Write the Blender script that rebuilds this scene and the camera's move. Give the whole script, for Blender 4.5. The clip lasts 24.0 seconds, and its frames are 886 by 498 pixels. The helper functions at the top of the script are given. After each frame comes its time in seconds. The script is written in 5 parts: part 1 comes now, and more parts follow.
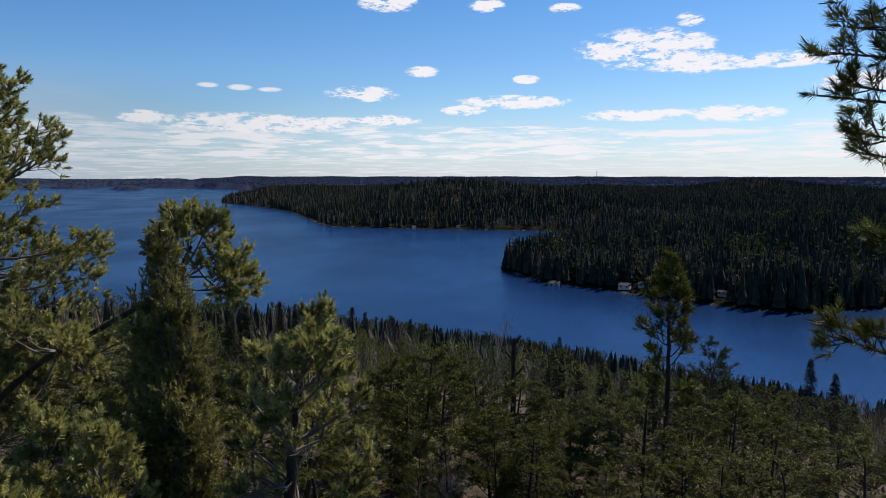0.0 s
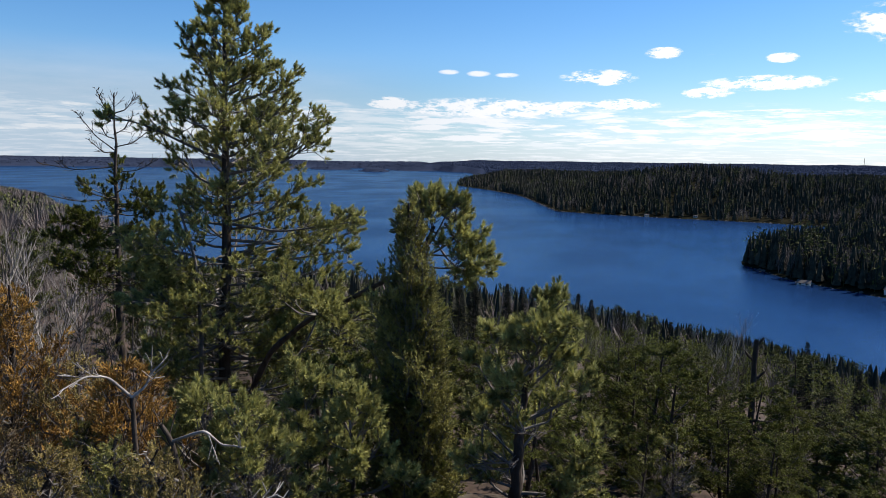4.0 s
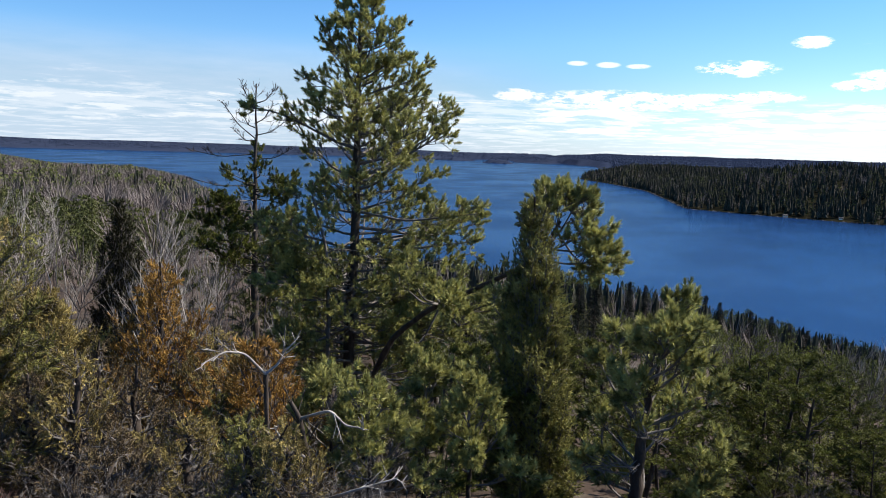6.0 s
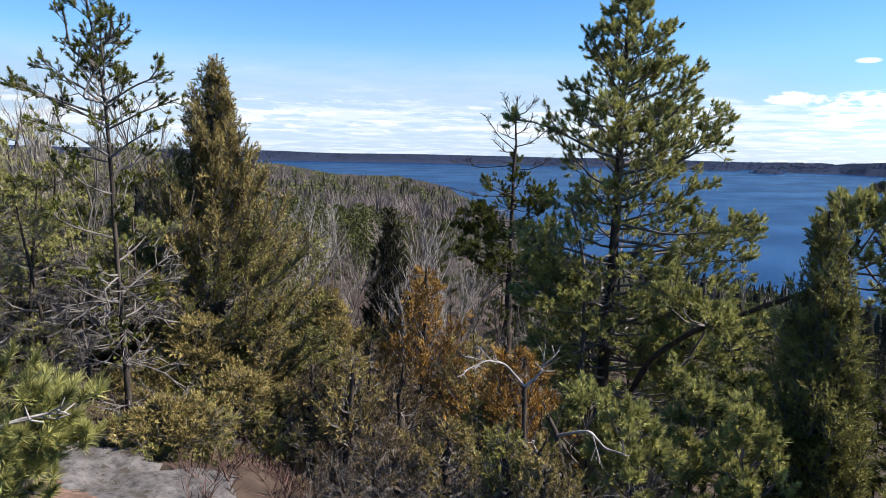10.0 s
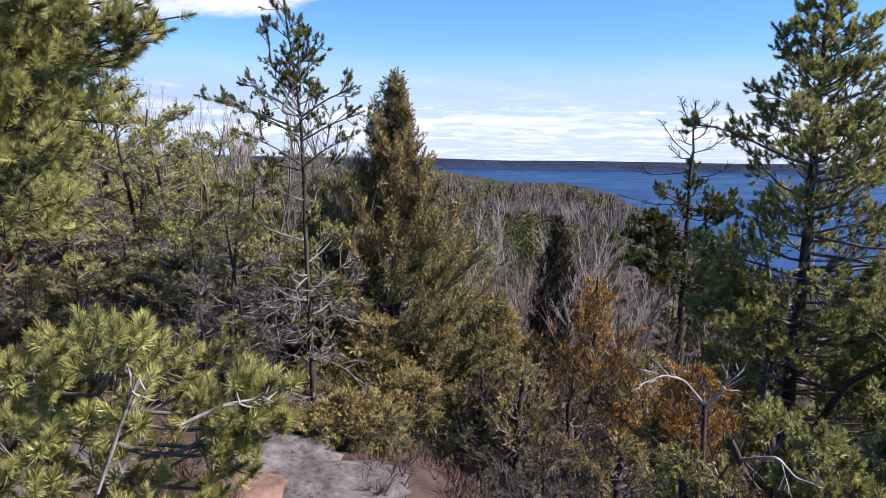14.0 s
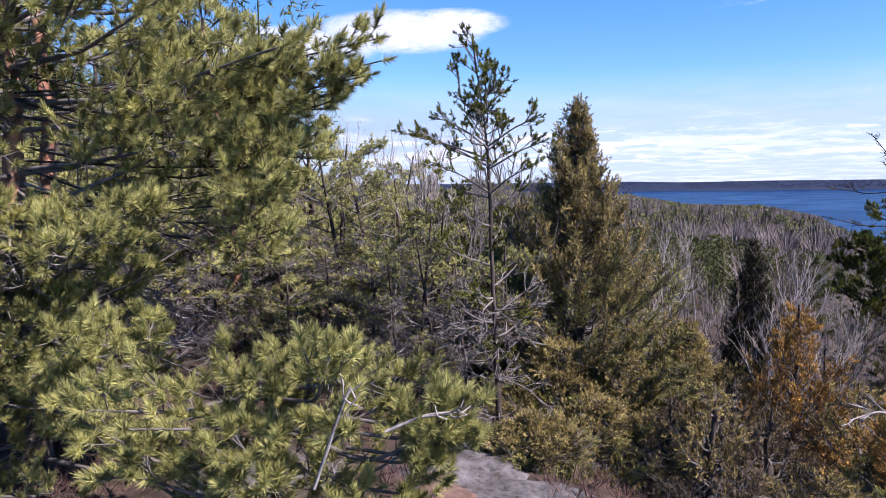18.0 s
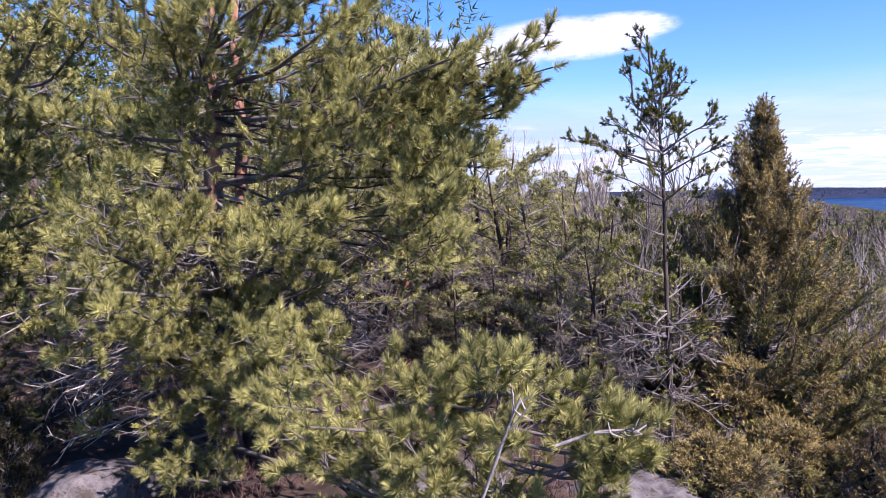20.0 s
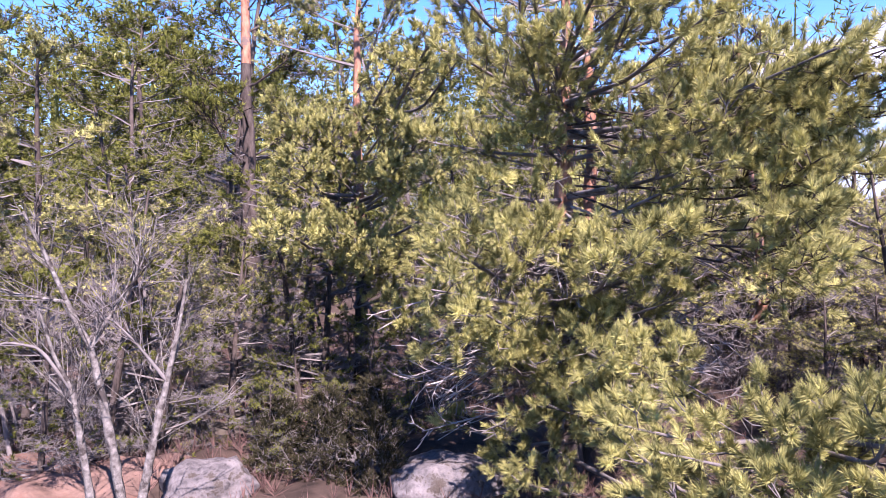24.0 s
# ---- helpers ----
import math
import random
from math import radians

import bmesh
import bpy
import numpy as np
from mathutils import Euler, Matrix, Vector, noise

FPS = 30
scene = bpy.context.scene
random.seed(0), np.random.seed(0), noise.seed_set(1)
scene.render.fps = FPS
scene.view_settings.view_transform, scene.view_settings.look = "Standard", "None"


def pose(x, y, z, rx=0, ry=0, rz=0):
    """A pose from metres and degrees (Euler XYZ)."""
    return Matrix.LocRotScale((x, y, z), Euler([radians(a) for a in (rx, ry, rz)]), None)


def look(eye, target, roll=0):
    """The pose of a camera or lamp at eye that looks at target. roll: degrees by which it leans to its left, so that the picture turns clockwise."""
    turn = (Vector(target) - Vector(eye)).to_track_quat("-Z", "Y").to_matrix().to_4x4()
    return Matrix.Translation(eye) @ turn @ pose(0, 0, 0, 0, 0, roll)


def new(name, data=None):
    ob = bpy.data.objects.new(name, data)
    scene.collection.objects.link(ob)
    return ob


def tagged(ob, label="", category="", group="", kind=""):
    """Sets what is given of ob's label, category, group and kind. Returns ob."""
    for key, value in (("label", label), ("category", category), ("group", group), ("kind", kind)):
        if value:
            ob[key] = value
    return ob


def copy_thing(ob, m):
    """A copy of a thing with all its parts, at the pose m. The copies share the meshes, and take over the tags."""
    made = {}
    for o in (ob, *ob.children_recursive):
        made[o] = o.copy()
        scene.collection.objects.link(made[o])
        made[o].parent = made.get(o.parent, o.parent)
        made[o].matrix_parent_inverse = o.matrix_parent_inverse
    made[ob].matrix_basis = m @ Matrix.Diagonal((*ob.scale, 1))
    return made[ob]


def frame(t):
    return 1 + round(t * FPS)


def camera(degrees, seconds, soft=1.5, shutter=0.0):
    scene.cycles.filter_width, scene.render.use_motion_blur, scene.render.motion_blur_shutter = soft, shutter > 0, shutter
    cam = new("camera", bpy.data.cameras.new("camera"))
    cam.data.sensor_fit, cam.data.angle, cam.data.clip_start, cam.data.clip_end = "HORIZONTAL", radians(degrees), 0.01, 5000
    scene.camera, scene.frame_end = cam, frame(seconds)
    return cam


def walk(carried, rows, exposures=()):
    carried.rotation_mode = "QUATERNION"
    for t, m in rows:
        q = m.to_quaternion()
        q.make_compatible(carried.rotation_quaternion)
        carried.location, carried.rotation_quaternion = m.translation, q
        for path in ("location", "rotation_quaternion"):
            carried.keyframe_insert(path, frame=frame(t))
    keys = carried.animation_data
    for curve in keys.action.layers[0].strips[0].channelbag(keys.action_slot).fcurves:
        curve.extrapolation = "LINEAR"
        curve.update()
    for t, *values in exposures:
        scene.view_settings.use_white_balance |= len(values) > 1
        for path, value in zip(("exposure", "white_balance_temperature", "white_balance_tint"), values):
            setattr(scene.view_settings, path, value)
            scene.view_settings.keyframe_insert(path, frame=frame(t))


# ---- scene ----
# camera: seconds, x, y, z from the first eye, then yaw, pitch and lean in degrees
cam = camera(62.81, 24.0, soft=0.5)
EYE = 60.0
ROWS = [
    (0.0, -0.000, -0.000, -0.000, -0.00, -5.71, -0.06),
    (0.5, -0.008, -0.024, -0.001, 2.11, -5.77, -0.05),
    (1.0, -0.014, -0.041, 0.001, 4.28, -5.86, -0.08),
    (1.5, -0.018, -0.051, 0.002, 6.43, -5.94, -0.00),
    (2.0, -0.021, -0.054, 0.003, 8.62, -6.07, -0.08),
    (2.5, -0.026, -0.054, 0.004, 10.93, -6.30, -0.09),
    (4.5, -0.056, -0.048, 0.007, 20.34, -7.26, -1.14),
    (5.0, -0.066, -0.050, 0.009, 22.73, -7.52, -1.44),
    (5.5, -0.074, -0.049, 0.010, 25.11, -7.75, -1.65),
    (6.0, -0.084, -0.045, 0.011, 27.50, -7.86, -1.80),
    (6.5, -0.098, -0.039, 0.012, 29.87, -7.87, -1.91),
    (7.0, -0.117, -0.032, 0.013, 32.24, -7.75, -2.12),
    (7.5, -0.138, -0.024, 0.013, 34.63, -7.56, -2.32),
    (8.0, -0.159, -0.012, 0.012, 37.04, -7.53, -2.24),
    (8.5, -0.182, 0.000, 0.010, 39.53, -7.49, -1.99),
    (9.0, -0.206, 0.009, 0.007, 42.04, -7.49, -1.67),
    (9.5, -0.222, 0.011, 0.003, 44.61, -7.50, -1.45),
    (10.0, -0.229, 0.005, 0.004, 47.23, -7.52, -1.15),
    (10.5, -0.233, -0.006, 0.008, 49.84, -7.53, -1.10),
    (11.0, -0.235, -0.017, 0.010, 52.40, -7.48, -0.91),
    (11.5, -0.238, -0.026, 0.011, 54.67, -7.40, -0.77),
    (13.5, -0.253, -0.049, 0.010, 59.90, -7.16, -0.75),
    (14.0, -0.247, -0.063, 0.009, 60.23, -7.18, -0.77),
    (14.5, -0.228, -0.079, 0.009, 60.60, -7.19, -0.76),
    (15.0, -0.200, -0.095, 0.011, 61.19, -7.14, -0.71),
    (15.5, -0.171, -0.109, 0.011, 62.00, -6.98, -0.56),
    (16.0, -0.147, -0.120, 0.012, 63.41, -6.69, -0.34),
    (16.5, -0.133, -0.131, 0.012, 65.37, -6.35, -0.11),
    (17.0, -0.128, -0.140, 0.013, 67.89, -5.94, 0.23),
    (17.5, -0.130, -0.145, 0.013, 71.10, -5.56, 0.45),
    (18.0, -0.142, -0.149, 0.015, 74.43, -5.18, 0.75),
    (18.5, -0.155, -0.148, 0.017, 77.86, -4.85, 0.97),
    (20.5, -0.204, -0.186, 0.015, 90.53, -4.14, 1.14),
    (21.0, -0.222, -0.196, 0.015, 93.94, -3.96, 0.99),
    (21.5, -0.239, -0.207, 0.014, 97.32, -3.78, 0.93),
    (22.0, -0.251, -0.223, 0.010, 100.65, -3.56, 0.77),
    (22.5, -0.262, -0.239, 0.006, 103.98, -3.34, 0.70),
    (23.0, -0.275, -0.246, 0.001, 107.41, -3.08, 0.61),
    (23.5, -0.287, -0.247, -0.008, 110.75, -2.79, 0.68),
    (24.0, -0.297, -0.246, -0.016, 113.69, -2.51, 0.79),
]
EXPOSURE = [(0.0, 0.36, 6700, 15), (2.5, 0.46, 6700, 14), (4.5, 0.78, 6650, 13), (7.0, 1.06, 6600, 12), (11.0, 1.14, 6500, 16), (14.0, 1.2, 6400, 24), (18.5, 1.25, 6100, 31), (20.5, 1.5, 6100, 41), (24.0, 2.05, 6200, 46)]
walk(cam, [(t, pose(x, y, EYE + z, 90 + pitch, 0, yaw) @ pose(0, 0, 0, 0, 0, -lean)) for t, x, y, z, yaw, pitch, lean in ROWS], EXPOSURE)

# world: blue spring sky with fair-weather clouds, sun high on the right of the lake
SUN_AZ, SUN_EL = -45.0, 44.0          # degrees to the left of +y, degrees up
sun_dir = Vector((-math.sin(radians(SUN_AZ)) * math.cos(radians(SUN_EL)), math.cos(radians(SUN_AZ)) * math.cos(radians(SUN_EL)), math.sin(radians(SUN_EL))))


def heading(az, el):
    return (-math.sin(radians(az)) * math.cos(radians(el)), math.cos(radians(az)) * math.cos(radians(el)), math.sin(radians(el)))


def node(nt, kind, **settings):
    n = nt.nodes.new(kind)
    for key, value in settings.items():
        if key in n.inputs:
            n.inputs[key].default_value = value
        else:
            setattr(n, key, value)
    return n


def sums(nt, op, a, b=None, c=None, clamp=False):
    n = nt.nodes.new("ShaderNodeMath")
    n.operation, n.use_clamp = op, clamp
    for i, v in enumerate((a, b, c)):
        if v is None:
            continue
        if isinstance(v, (int, float)):
            n.inputs[i].default_value = v
        else:
            nt.links.new(v, n.inputs[i])
    return n.outputs[0]


world = bpy.data.worlds.new("sky")
scene.world = world
world.use_nodes = True
nt = world.node_tree
nt.nodes.clear()
sky = node(nt, "ShaderNodeTexSky", sky_type="NISHITA", sun_disc=False, sun_elevation=radians(SUN_EL), sun_rotation=radians(-SUN_AZ),
           altitude=100.0, air_density=1.0, dust_density=0.2, ozone_density=2.5)
tc = node(nt, "ShaderNodeTexCoord")
sep = node(nt, "ShaderNodeSeparateXYZ")
nt.links.new(tc.outputs["Generated"], sep.inputs[0])
zz = sums(nt, "ADD", sums(nt, "MAXIMUM", sep.outputs[2], 0.0), 0.055)
comb = node(nt, "ShaderNodeCombineXYZ")
nt.links.new(sums(nt, "DIVIDE", sep.outputs[0], zz), comb.inputs[0])
nt.links.new(sums(nt, "DIVIDE", sep.outputs[1], zz), comb.inputs[1])
n1 = node(nt, "ShaderNodeTexNoise", Scale=1.5, Detail=8.0, Roughness=0.6)
n2 = node(nt, "ShaderNodeTexNoise", Scale=0.3, Detail=2.0)
nt.links.new(comb.outputs[0], n1.inputs["Vector"])
nt.links.new(comb.outputs[0], n2.inputs["Vector"])
field = sums(nt, "ADD", sums(nt, "MULTIPLY", n1.outputs[0], 0.75), sums(nt, "MULTIPLY", n2.outputs[0], 0.35))
# streaks of cloud low down, clear above
low = node(nt, "ShaderNodeMapRange", interpolation_type="SMOOTHSTEP")
nt.links.new(sep.outputs[2], low.inputs[0])
for i, v in ((1, 0.05), (2, 0.11), (3, 0.04), (4, -0.16)):
    low.inputs[i].default_value = v
field = sums(nt, "ADD", field, low.outputs[0])


def step(value, a, b, top=1.0):
    n = node(nt, "ShaderNodeMapRange", interpolation_type="SMOOTHSTEP")
    nt.links.new(value, n.inputs[0])
    for i, v in ((1, a), (2, b), (3, 0.0), (4, top)):
        n.inputs[i].default_value = v
    return n.outputs[0]


def toward(direction):
    n = node(nt, "ShaderNodeVectorMath", operation="DOT_PRODUCT")
    nt.links.new(tc.outputs["Generated"], n.inputs[0])
    n.inputs[1].default_value = direction
    return n.outputs["Value"]


# single clouds: heading, height, half width and half height in degrees
CLOUDS = ((-15.2, 9.4, 4.6, 1.35), (-18.6, 8.2, 3.6, 0.7), (-24.6, 8.2, 3.6, 0.55), (-29.5, 6.4, 2.6, 0.7), (4.1, 13.0, 2.2, 0.6), (-3.3, 12.8, 1.3, 0.45), (-9.3, 12.5, 1.1, 0.35), (-18.3, 11.3, 1.0, 0.45),
          (1.6, 8.0, 1.2, 0.4), (-6.4, 7.4, 1.0, 0.32), (6.3, 6.3, 2.7, 0.55), (-5.5, 5.7, 4.2, 0.5), (-1.6, 5.1, 1.7, 0.4), (-14.9, 4.6, 4.2, 0.42), (4.6, 4.3, 2.9, 0.4),
          (-21.6, 4.6, 3.2, 0.6), (14.0, 4.0, 7.5, 0.75), (22.3, 4.3, 1.6, 0.45))
SOFT_CLOUDS = ((17.7, 6.7, 0.7, 0.17), (15.4, 6.6, 0.8, 0.2), (13.2, 6.5, 0.8, 0.16), (77.5, 11.5, 5.6, 1.35), (73.5, 12.1, 3.6, 0.9), (86.0, 10.4, 6.0, 1.2))
n3 = node(nt, "ShaderNodeTexNoise", Scale=1.0, Detail=9.0, Roughness=0.74)
mp3 = node(nt, "ShaderNodeMapping", Scale=(34, 34, 105))
nt.links.new(tc.outputs["Generated"], mp3.inputs[0])
nt.links.new(mp3.outputs[0], n3.inputs["Vector"])
puff, soft_puff = None, None
for az, el, w, h in CLOUDS + SOFT_CLOUDS:
    c = heading(az, el)
    u = sums(nt, "DIVIDE", toward((math.cos(radians(az)), math.sin(radians(az)), 0.0)), math.sin(radians(w * 1.3)))
    v = sums(nt, "DIVIDE", sums(nt, "SUBTRACT", sep.outputs[2], c[2]), math.sin(radians(h * 1.3)))
    q = sums(nt, "ADD", sums(nt, "MULTIPLY", u, u), sums(nt, "MULTIPLY", v, v))
    bell = sums(nt, "MULTIPLY", sums(nt, "SUBTRACT", 1.0, q, clamp=True), sums(nt, "GREATER_THAN", toward(c), 0.5))
    if (az, el, w, h) in SOFT_CLOUDS:
        soft_puff = bell if soft_puff is None else sums(nt, "MAXIMUM", soft_puff, bell)
    else:
        puff = bell if puff is None else sums(nt, "MAXIMUM", puff, bell)
ragged = sums(nt, "ADD", 0.50, sums(nt, "MULTIPLY", sums(nt, "SUBTRACT", n3.outputs[0], 0.5), 4.2))
puffs = step(sums(nt, "ADD", sums(nt, "MULTIPLY", sums(nt, "MULTIPLY", puff, 1.7), ragged), sums(nt, "MULTIPLY", puff, 0.1)), 0.22, 0.80, 0.95)
wisps = sums(nt, "ADD", 0.9, sums(nt, "MULTIPLY", sums(nt, "SUBTRACT", n3.outputs[0], 0.5), 2.4))
puffs = sums(nt, "MAXIMUM", puffs, step(sums(nt, "MULTIPLY", soft_puff, wisps), 0.02, 0.75, 0.85))
# flat fragments of cloud in rows above the horizon
rows_of = node(nt, "ShaderNodeTexNoise", Scale=1.0, Detail=7.0, Roughness=0.6)
mp4 = node(nt, "ShaderNodeMapping", Scale=(14, 14, 130), Location=(3, 1, 0))
nt.links.new(tc.outputs["Generated"], mp4.inputs[0])
nt.links.new(mp4.outputs[0], rows_of.inputs["Vector"])
band = sums(nt, "MULTIPLY", step(sep.outputs[2], 0.0, 0.03), sums(nt, "SUBTRACT", 1.0, step(sep.outputs[2], 0.055, 0.10)))
rows_c = step(sums(nt, "MULTIPLY", band, rows_of.outputs[0]), 0.47, 0.575, 0.9)
streaks = sums(nt, "MAXIMUM", step(field, 0.55, 0.70, 0.55), rows_c)
# milky haze over the horizon, thicker over the open lake
haze = sums(nt, "MULTIPLY", sums(nt, "SUBTRACT", 1.0, step(sep.outputs[2], 0.0, 0.11)), 0.46)
veil = sums(nt, "MULTIPLY", sums(nt, "MULTIPLY", step(toward(heading(62, 0)), 0.70, 0.92), sums(nt, "SUBTRACT", 1.0, step(sep.outputs[2], 0.06, 0.15))), sums(nt, "ADD", 0.25, sums(nt, "MULTIPLY", n1.outputs[0], 0.9)))
# sky a deeper, cleaner blue than the model gives
tint = node(nt, "ShaderNodeMix", data_type="RGBA", blend_type="MULTIPLY")
tint.inputs[0].default_value = 1.0
tint.inputs[7].default_value = (0.88, 1.0, 1.16, 1)
nt.links.new(sky.outputs[0], tint.inputs[6])
hsv = node(nt, "ShaderNodeHueSaturation", Saturation=1.22, Value=1.06)
nt.links.new(tint.outputs[2], hsv.inputs["Color"])


def layer(under, amount, colour):
    n = node(nt, "ShaderNodeMix", data_type="RGBA")
    nt.links.new(amount, n.inputs[0])
    nt.links.new(under, n.inputs[6])
    n.inputs[7].default_value = (*colour, 1)
    return n.outputs[2]


shade = layer(hsv.outputs[0], haze, (5.4, 7.2, 10.2))
shade = layer(shade, sums(nt, "MINIMUM", veil, 0.70), (6.2, 7.4, 9.1))
shade = layer(shade, streaks, (9.5, 9.8, 10.3))
shade = layer(shade, puffs, (9.9, 10.1, 10.5))
# haze and clouds are brighter towards the sun
away = sums(nt, "MULTIPLY", step(toward(heading(75, 0)), 0.25, 0.80), sums(nt, "MAXIMUM", puffs, sums(nt, "SUBTRACT", 1.0, step(sep.outputs[2], 0.07, 0.15))))
dim = node(nt, "ShaderNodeMix", data_type="RGBA", blend_type="MULTIPLY")
nt.links.new(away, dim.inputs[0])
nt.links.new(shade, dim.inputs[6])
dim.inputs[7].default_value = (0.68, 0.725, 0.735, 1)
far_side = node(nt, "ShaderNodeMix", data_type="RGBA", blend_type="MULTIPLY")
nt.links.new(sums(nt, "MULTIPLY", step(toward(heading(110, 0)), 0.72, 0.96), sums(nt, "MAXIMUM", puffs, sums(nt, "SUBTRACT", 1.0, step(sep.outputs[2], 0.07, 0.15)))), far_side.inputs[0])
nt.links.new(dim.outputs[2], far_side.inputs[6])
far_side.inputs[7].default_value = (0.81, 0.82, 0.84, 1)
shade = far_side.outputs[2]
bg = node(nt, "ShaderNodeBackground", Strength=0.071)
nt.links.new(shade, bg.inputs[0])
wout = node(nt, "ShaderNodeOutputWorld")
nt.links.new(bg.outputs[0], wout.inputs[0])

sun = new("sun", bpy.data.lights.new("sun", "SUN"))
sun.data.energy, sun.data.angle, sun.data.color = 5.0, radians(0.55), (1.0, 0.93, 0.82)
sun.matrix_world = look(sun_dir * 50 + Vector((0, 0, 60)), (0, 0, 60))


# materials
def material(name, dark, light, rough=0.8, scale=6.0, bump=0.0, island=0.0, through_light=0.0, stretch=(1, 1, 1), spec=0.3, stain=None, stain_scale=1.5):
    m = bpy.data.materials.new(name)
    m.use_nodes = True
    t = m.node_tree
    t.nodes.clear()
    co = node(t, "ShaderNodeTexCoord")
    mp = node(t, "ShaderNodeMapping", Scale=stretch)
    t.links.new(co.outputs["Object"], mp.inputs[0])
    nz = node(t, "ShaderNodeTexNoise", Scale=scale, Detail=6.0, Roughness=0.65)
    t.links.new(mp.outputs[0], nz.inputs["Vector"])
    fac = nz.outputs[0]
    ramp = node(t, "ShaderNodeMapRange")
    t.links.new(fac, ramp.inputs[0])
    ramp.inputs[1].default_value, ramp.inputs[2].default_value = (0.38, 0.62) if through_light else (0.3, 0.7)
    fac = ramp.outputs[0]
    if island:
        geo = node(t, "ShaderNodeNewGeometry")
        oi = node(t, "ShaderNodeObjectInfo")
        r = sums(t, "ADD", sums(t, "MULTIPLY", geo.outputs["Random Per Island"], 0.7), sums(t, "MULTIPLY", oi.outputs["Random"], 0.3))
        fac = sums(t, "ADD", sums(t, "MULTIPLY", fac, 1 - island), sums(t, "MULTIPLY", r, island))
    mx = node(t, "ShaderNodeMix", data_type="RGBA")
    t.links.new(fac, mx.inputs[0])
    mx.inputs[6].default_value, mx.inputs[7].default_value = (*dark, 1), (*light, 1)
    col = mx.outputs[2]
    if stain:
        n3 = node(t, "ShaderNodeTexNoise", Scale=stain_scale, Detail=5.0, Roughness=0.7)
        t.links.new(co.outputs["Object"], n3.inputs["Vector"])
        r3 = node(t, "ShaderNodeMapRange", interpolation_type="SMOOTHSTEP")
        t.links.new(n3.outputs[0], r3.inputs[0])
        r3.inputs[1].default_value, r3.inputs[2].default_value = 0.52, 0.62
        m3 = node(t, "ShaderNodeMix", data_type="RGBA")
        t.links.new(r3.outputs[0], m3.inputs[0])
        t.links.new(col, m3.inputs[6])
        m3.inputs[7].default_value = (*stain, 1)
        col = m3.outputs[2]
    bs = node(t, "ShaderNodeBsdfPrincipled", Roughness=rough)
    bs.inputs["Specular IOR Level"].default_value = 0.12 if through_light else spec
    t.links.new(col, bs.inputs["Base Color"])
    if bump:
        bp = node(t, "ShaderNodeBump", Strength=bump, Distance=0.02)
        t.links.new(nz.outputs[0], bp.inputs["Height"])
        t.links.new(bp.outputs[0], bs.inputs["Normal"])
    shader = bs.outputs[0]
    if through_light:
        tr = node(t, "ShaderNodeBsdfTranslucent")
        t.links.new(col, tr.inputs[0])
        ms = node(t, "ShaderNodeMixShader", Fac=through_light)
        t.links.new(shader, ms.inputs[1])
        t.links.new(tr.outputs[0], ms.inputs[2])
        shader = ms.outputs[0]
    out = node(t, "ShaderNodeOutputMaterial")
    t.links.new(shader, out.inputs[0])
    return m


PINE_NEEDLE = material("pine_needles", (0.05, 0.06, 0.02), (0.52, 0.51, 0.18), 0.45, 9.0, island=0.2, through_light=0.24)
# darker needle colour: own tone of some pines, painted backlit shade on others
PINE_DARK_SHADED = material("pine_needles_dark_shaded", (0.012, 0.018, 0.005), (0.175, 0.19, 0.038), 0.6, 5.0, island=0.2, through_light=0.16)
PINE_FAR = material("pine_crown", (0.018, 0.024, 0.009), (0.11, 0.12, 0.036), 0.8, 0.8, island=0.4, through_light=0.06)
SPRUCE_FAR = material("spruce_crown", (0.011, 0.013, 0.009), (0.045, 0.046, 0.032), 0.85, 0.25, island=0.3, through_light=0.03)
JUNIPER_GREEN = material("juniper_sprays", (0.028, 0.030, 0.012), (0.36, 0.345, 0.11), 0.7, 7.0, island=0.2, through_light=0.2)
JUNIPER_OLIVE = material("juniper_sprays_bronzed", (0.045, 0.036, 0.016), (0.43, 0.35, 0.13), 0.75, 7.0, island=0.2, through_light=0.12)
JUNIPER_BROWN = material("juniper_sprays_browned", (0.025, 0.019, 0.013), (0.21, 0.16, 0.09), 0.8, 7.0, island=0.25, through_light=0.1)
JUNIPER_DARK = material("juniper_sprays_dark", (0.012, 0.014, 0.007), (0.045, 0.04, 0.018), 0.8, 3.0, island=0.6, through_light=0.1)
RUSTY = material("dying_sprays", (0.10, 0.055, 0.02), (0.48, 0.29, 0.075), 0.8, 5.0, island=0.4, through_light=0.12)
BARK_DARK = material("old_bark", (0.02, 0.016, 0.014), (0.09, 0.075, 0.064), 0.95, 14.0, 0.8, stretch=(1, 1, 0.3), spec=0.1)
BARK_RED = material("pine_bark_orange", (0.13, 0.062, 0.04), (0.42, 0.22, 0.14), 0.9, 16.0, 0.8, stretch=(1, 1, 0.35), spec=0.1, stain=(0.13, 0.10, 0.085), stain_scale=5.0)
TWIG = material("grey_twigs", (0.035, 0.032, 0.030), (0.215, 0.20, 0.188), 0.95, 10.0, island=0.4, spec=0.1)
DEAD_WOOD = material("weathered_wood", (0.11, 0.10, 0.092), (0.40, 0.38, 0.355), 0.9, 12.0, 0.5, stretch=(1, 1, 0.3), spec=0.1)
BIRCH = material("pale_bark", (0.20, 0.18, 0.16), (0.45, 0.42, 0.39), 0.9, 8.0, spec=0.1)
LICHEN_BARK = material("lichened_bark", (0.04, 0.036, 0.032), (0.22, 0.21, 0.19), 0.95, 22.0, 0.8, spec=0.1, stain=(0.045, 0.04, 0.036), stain_scale=9.0)
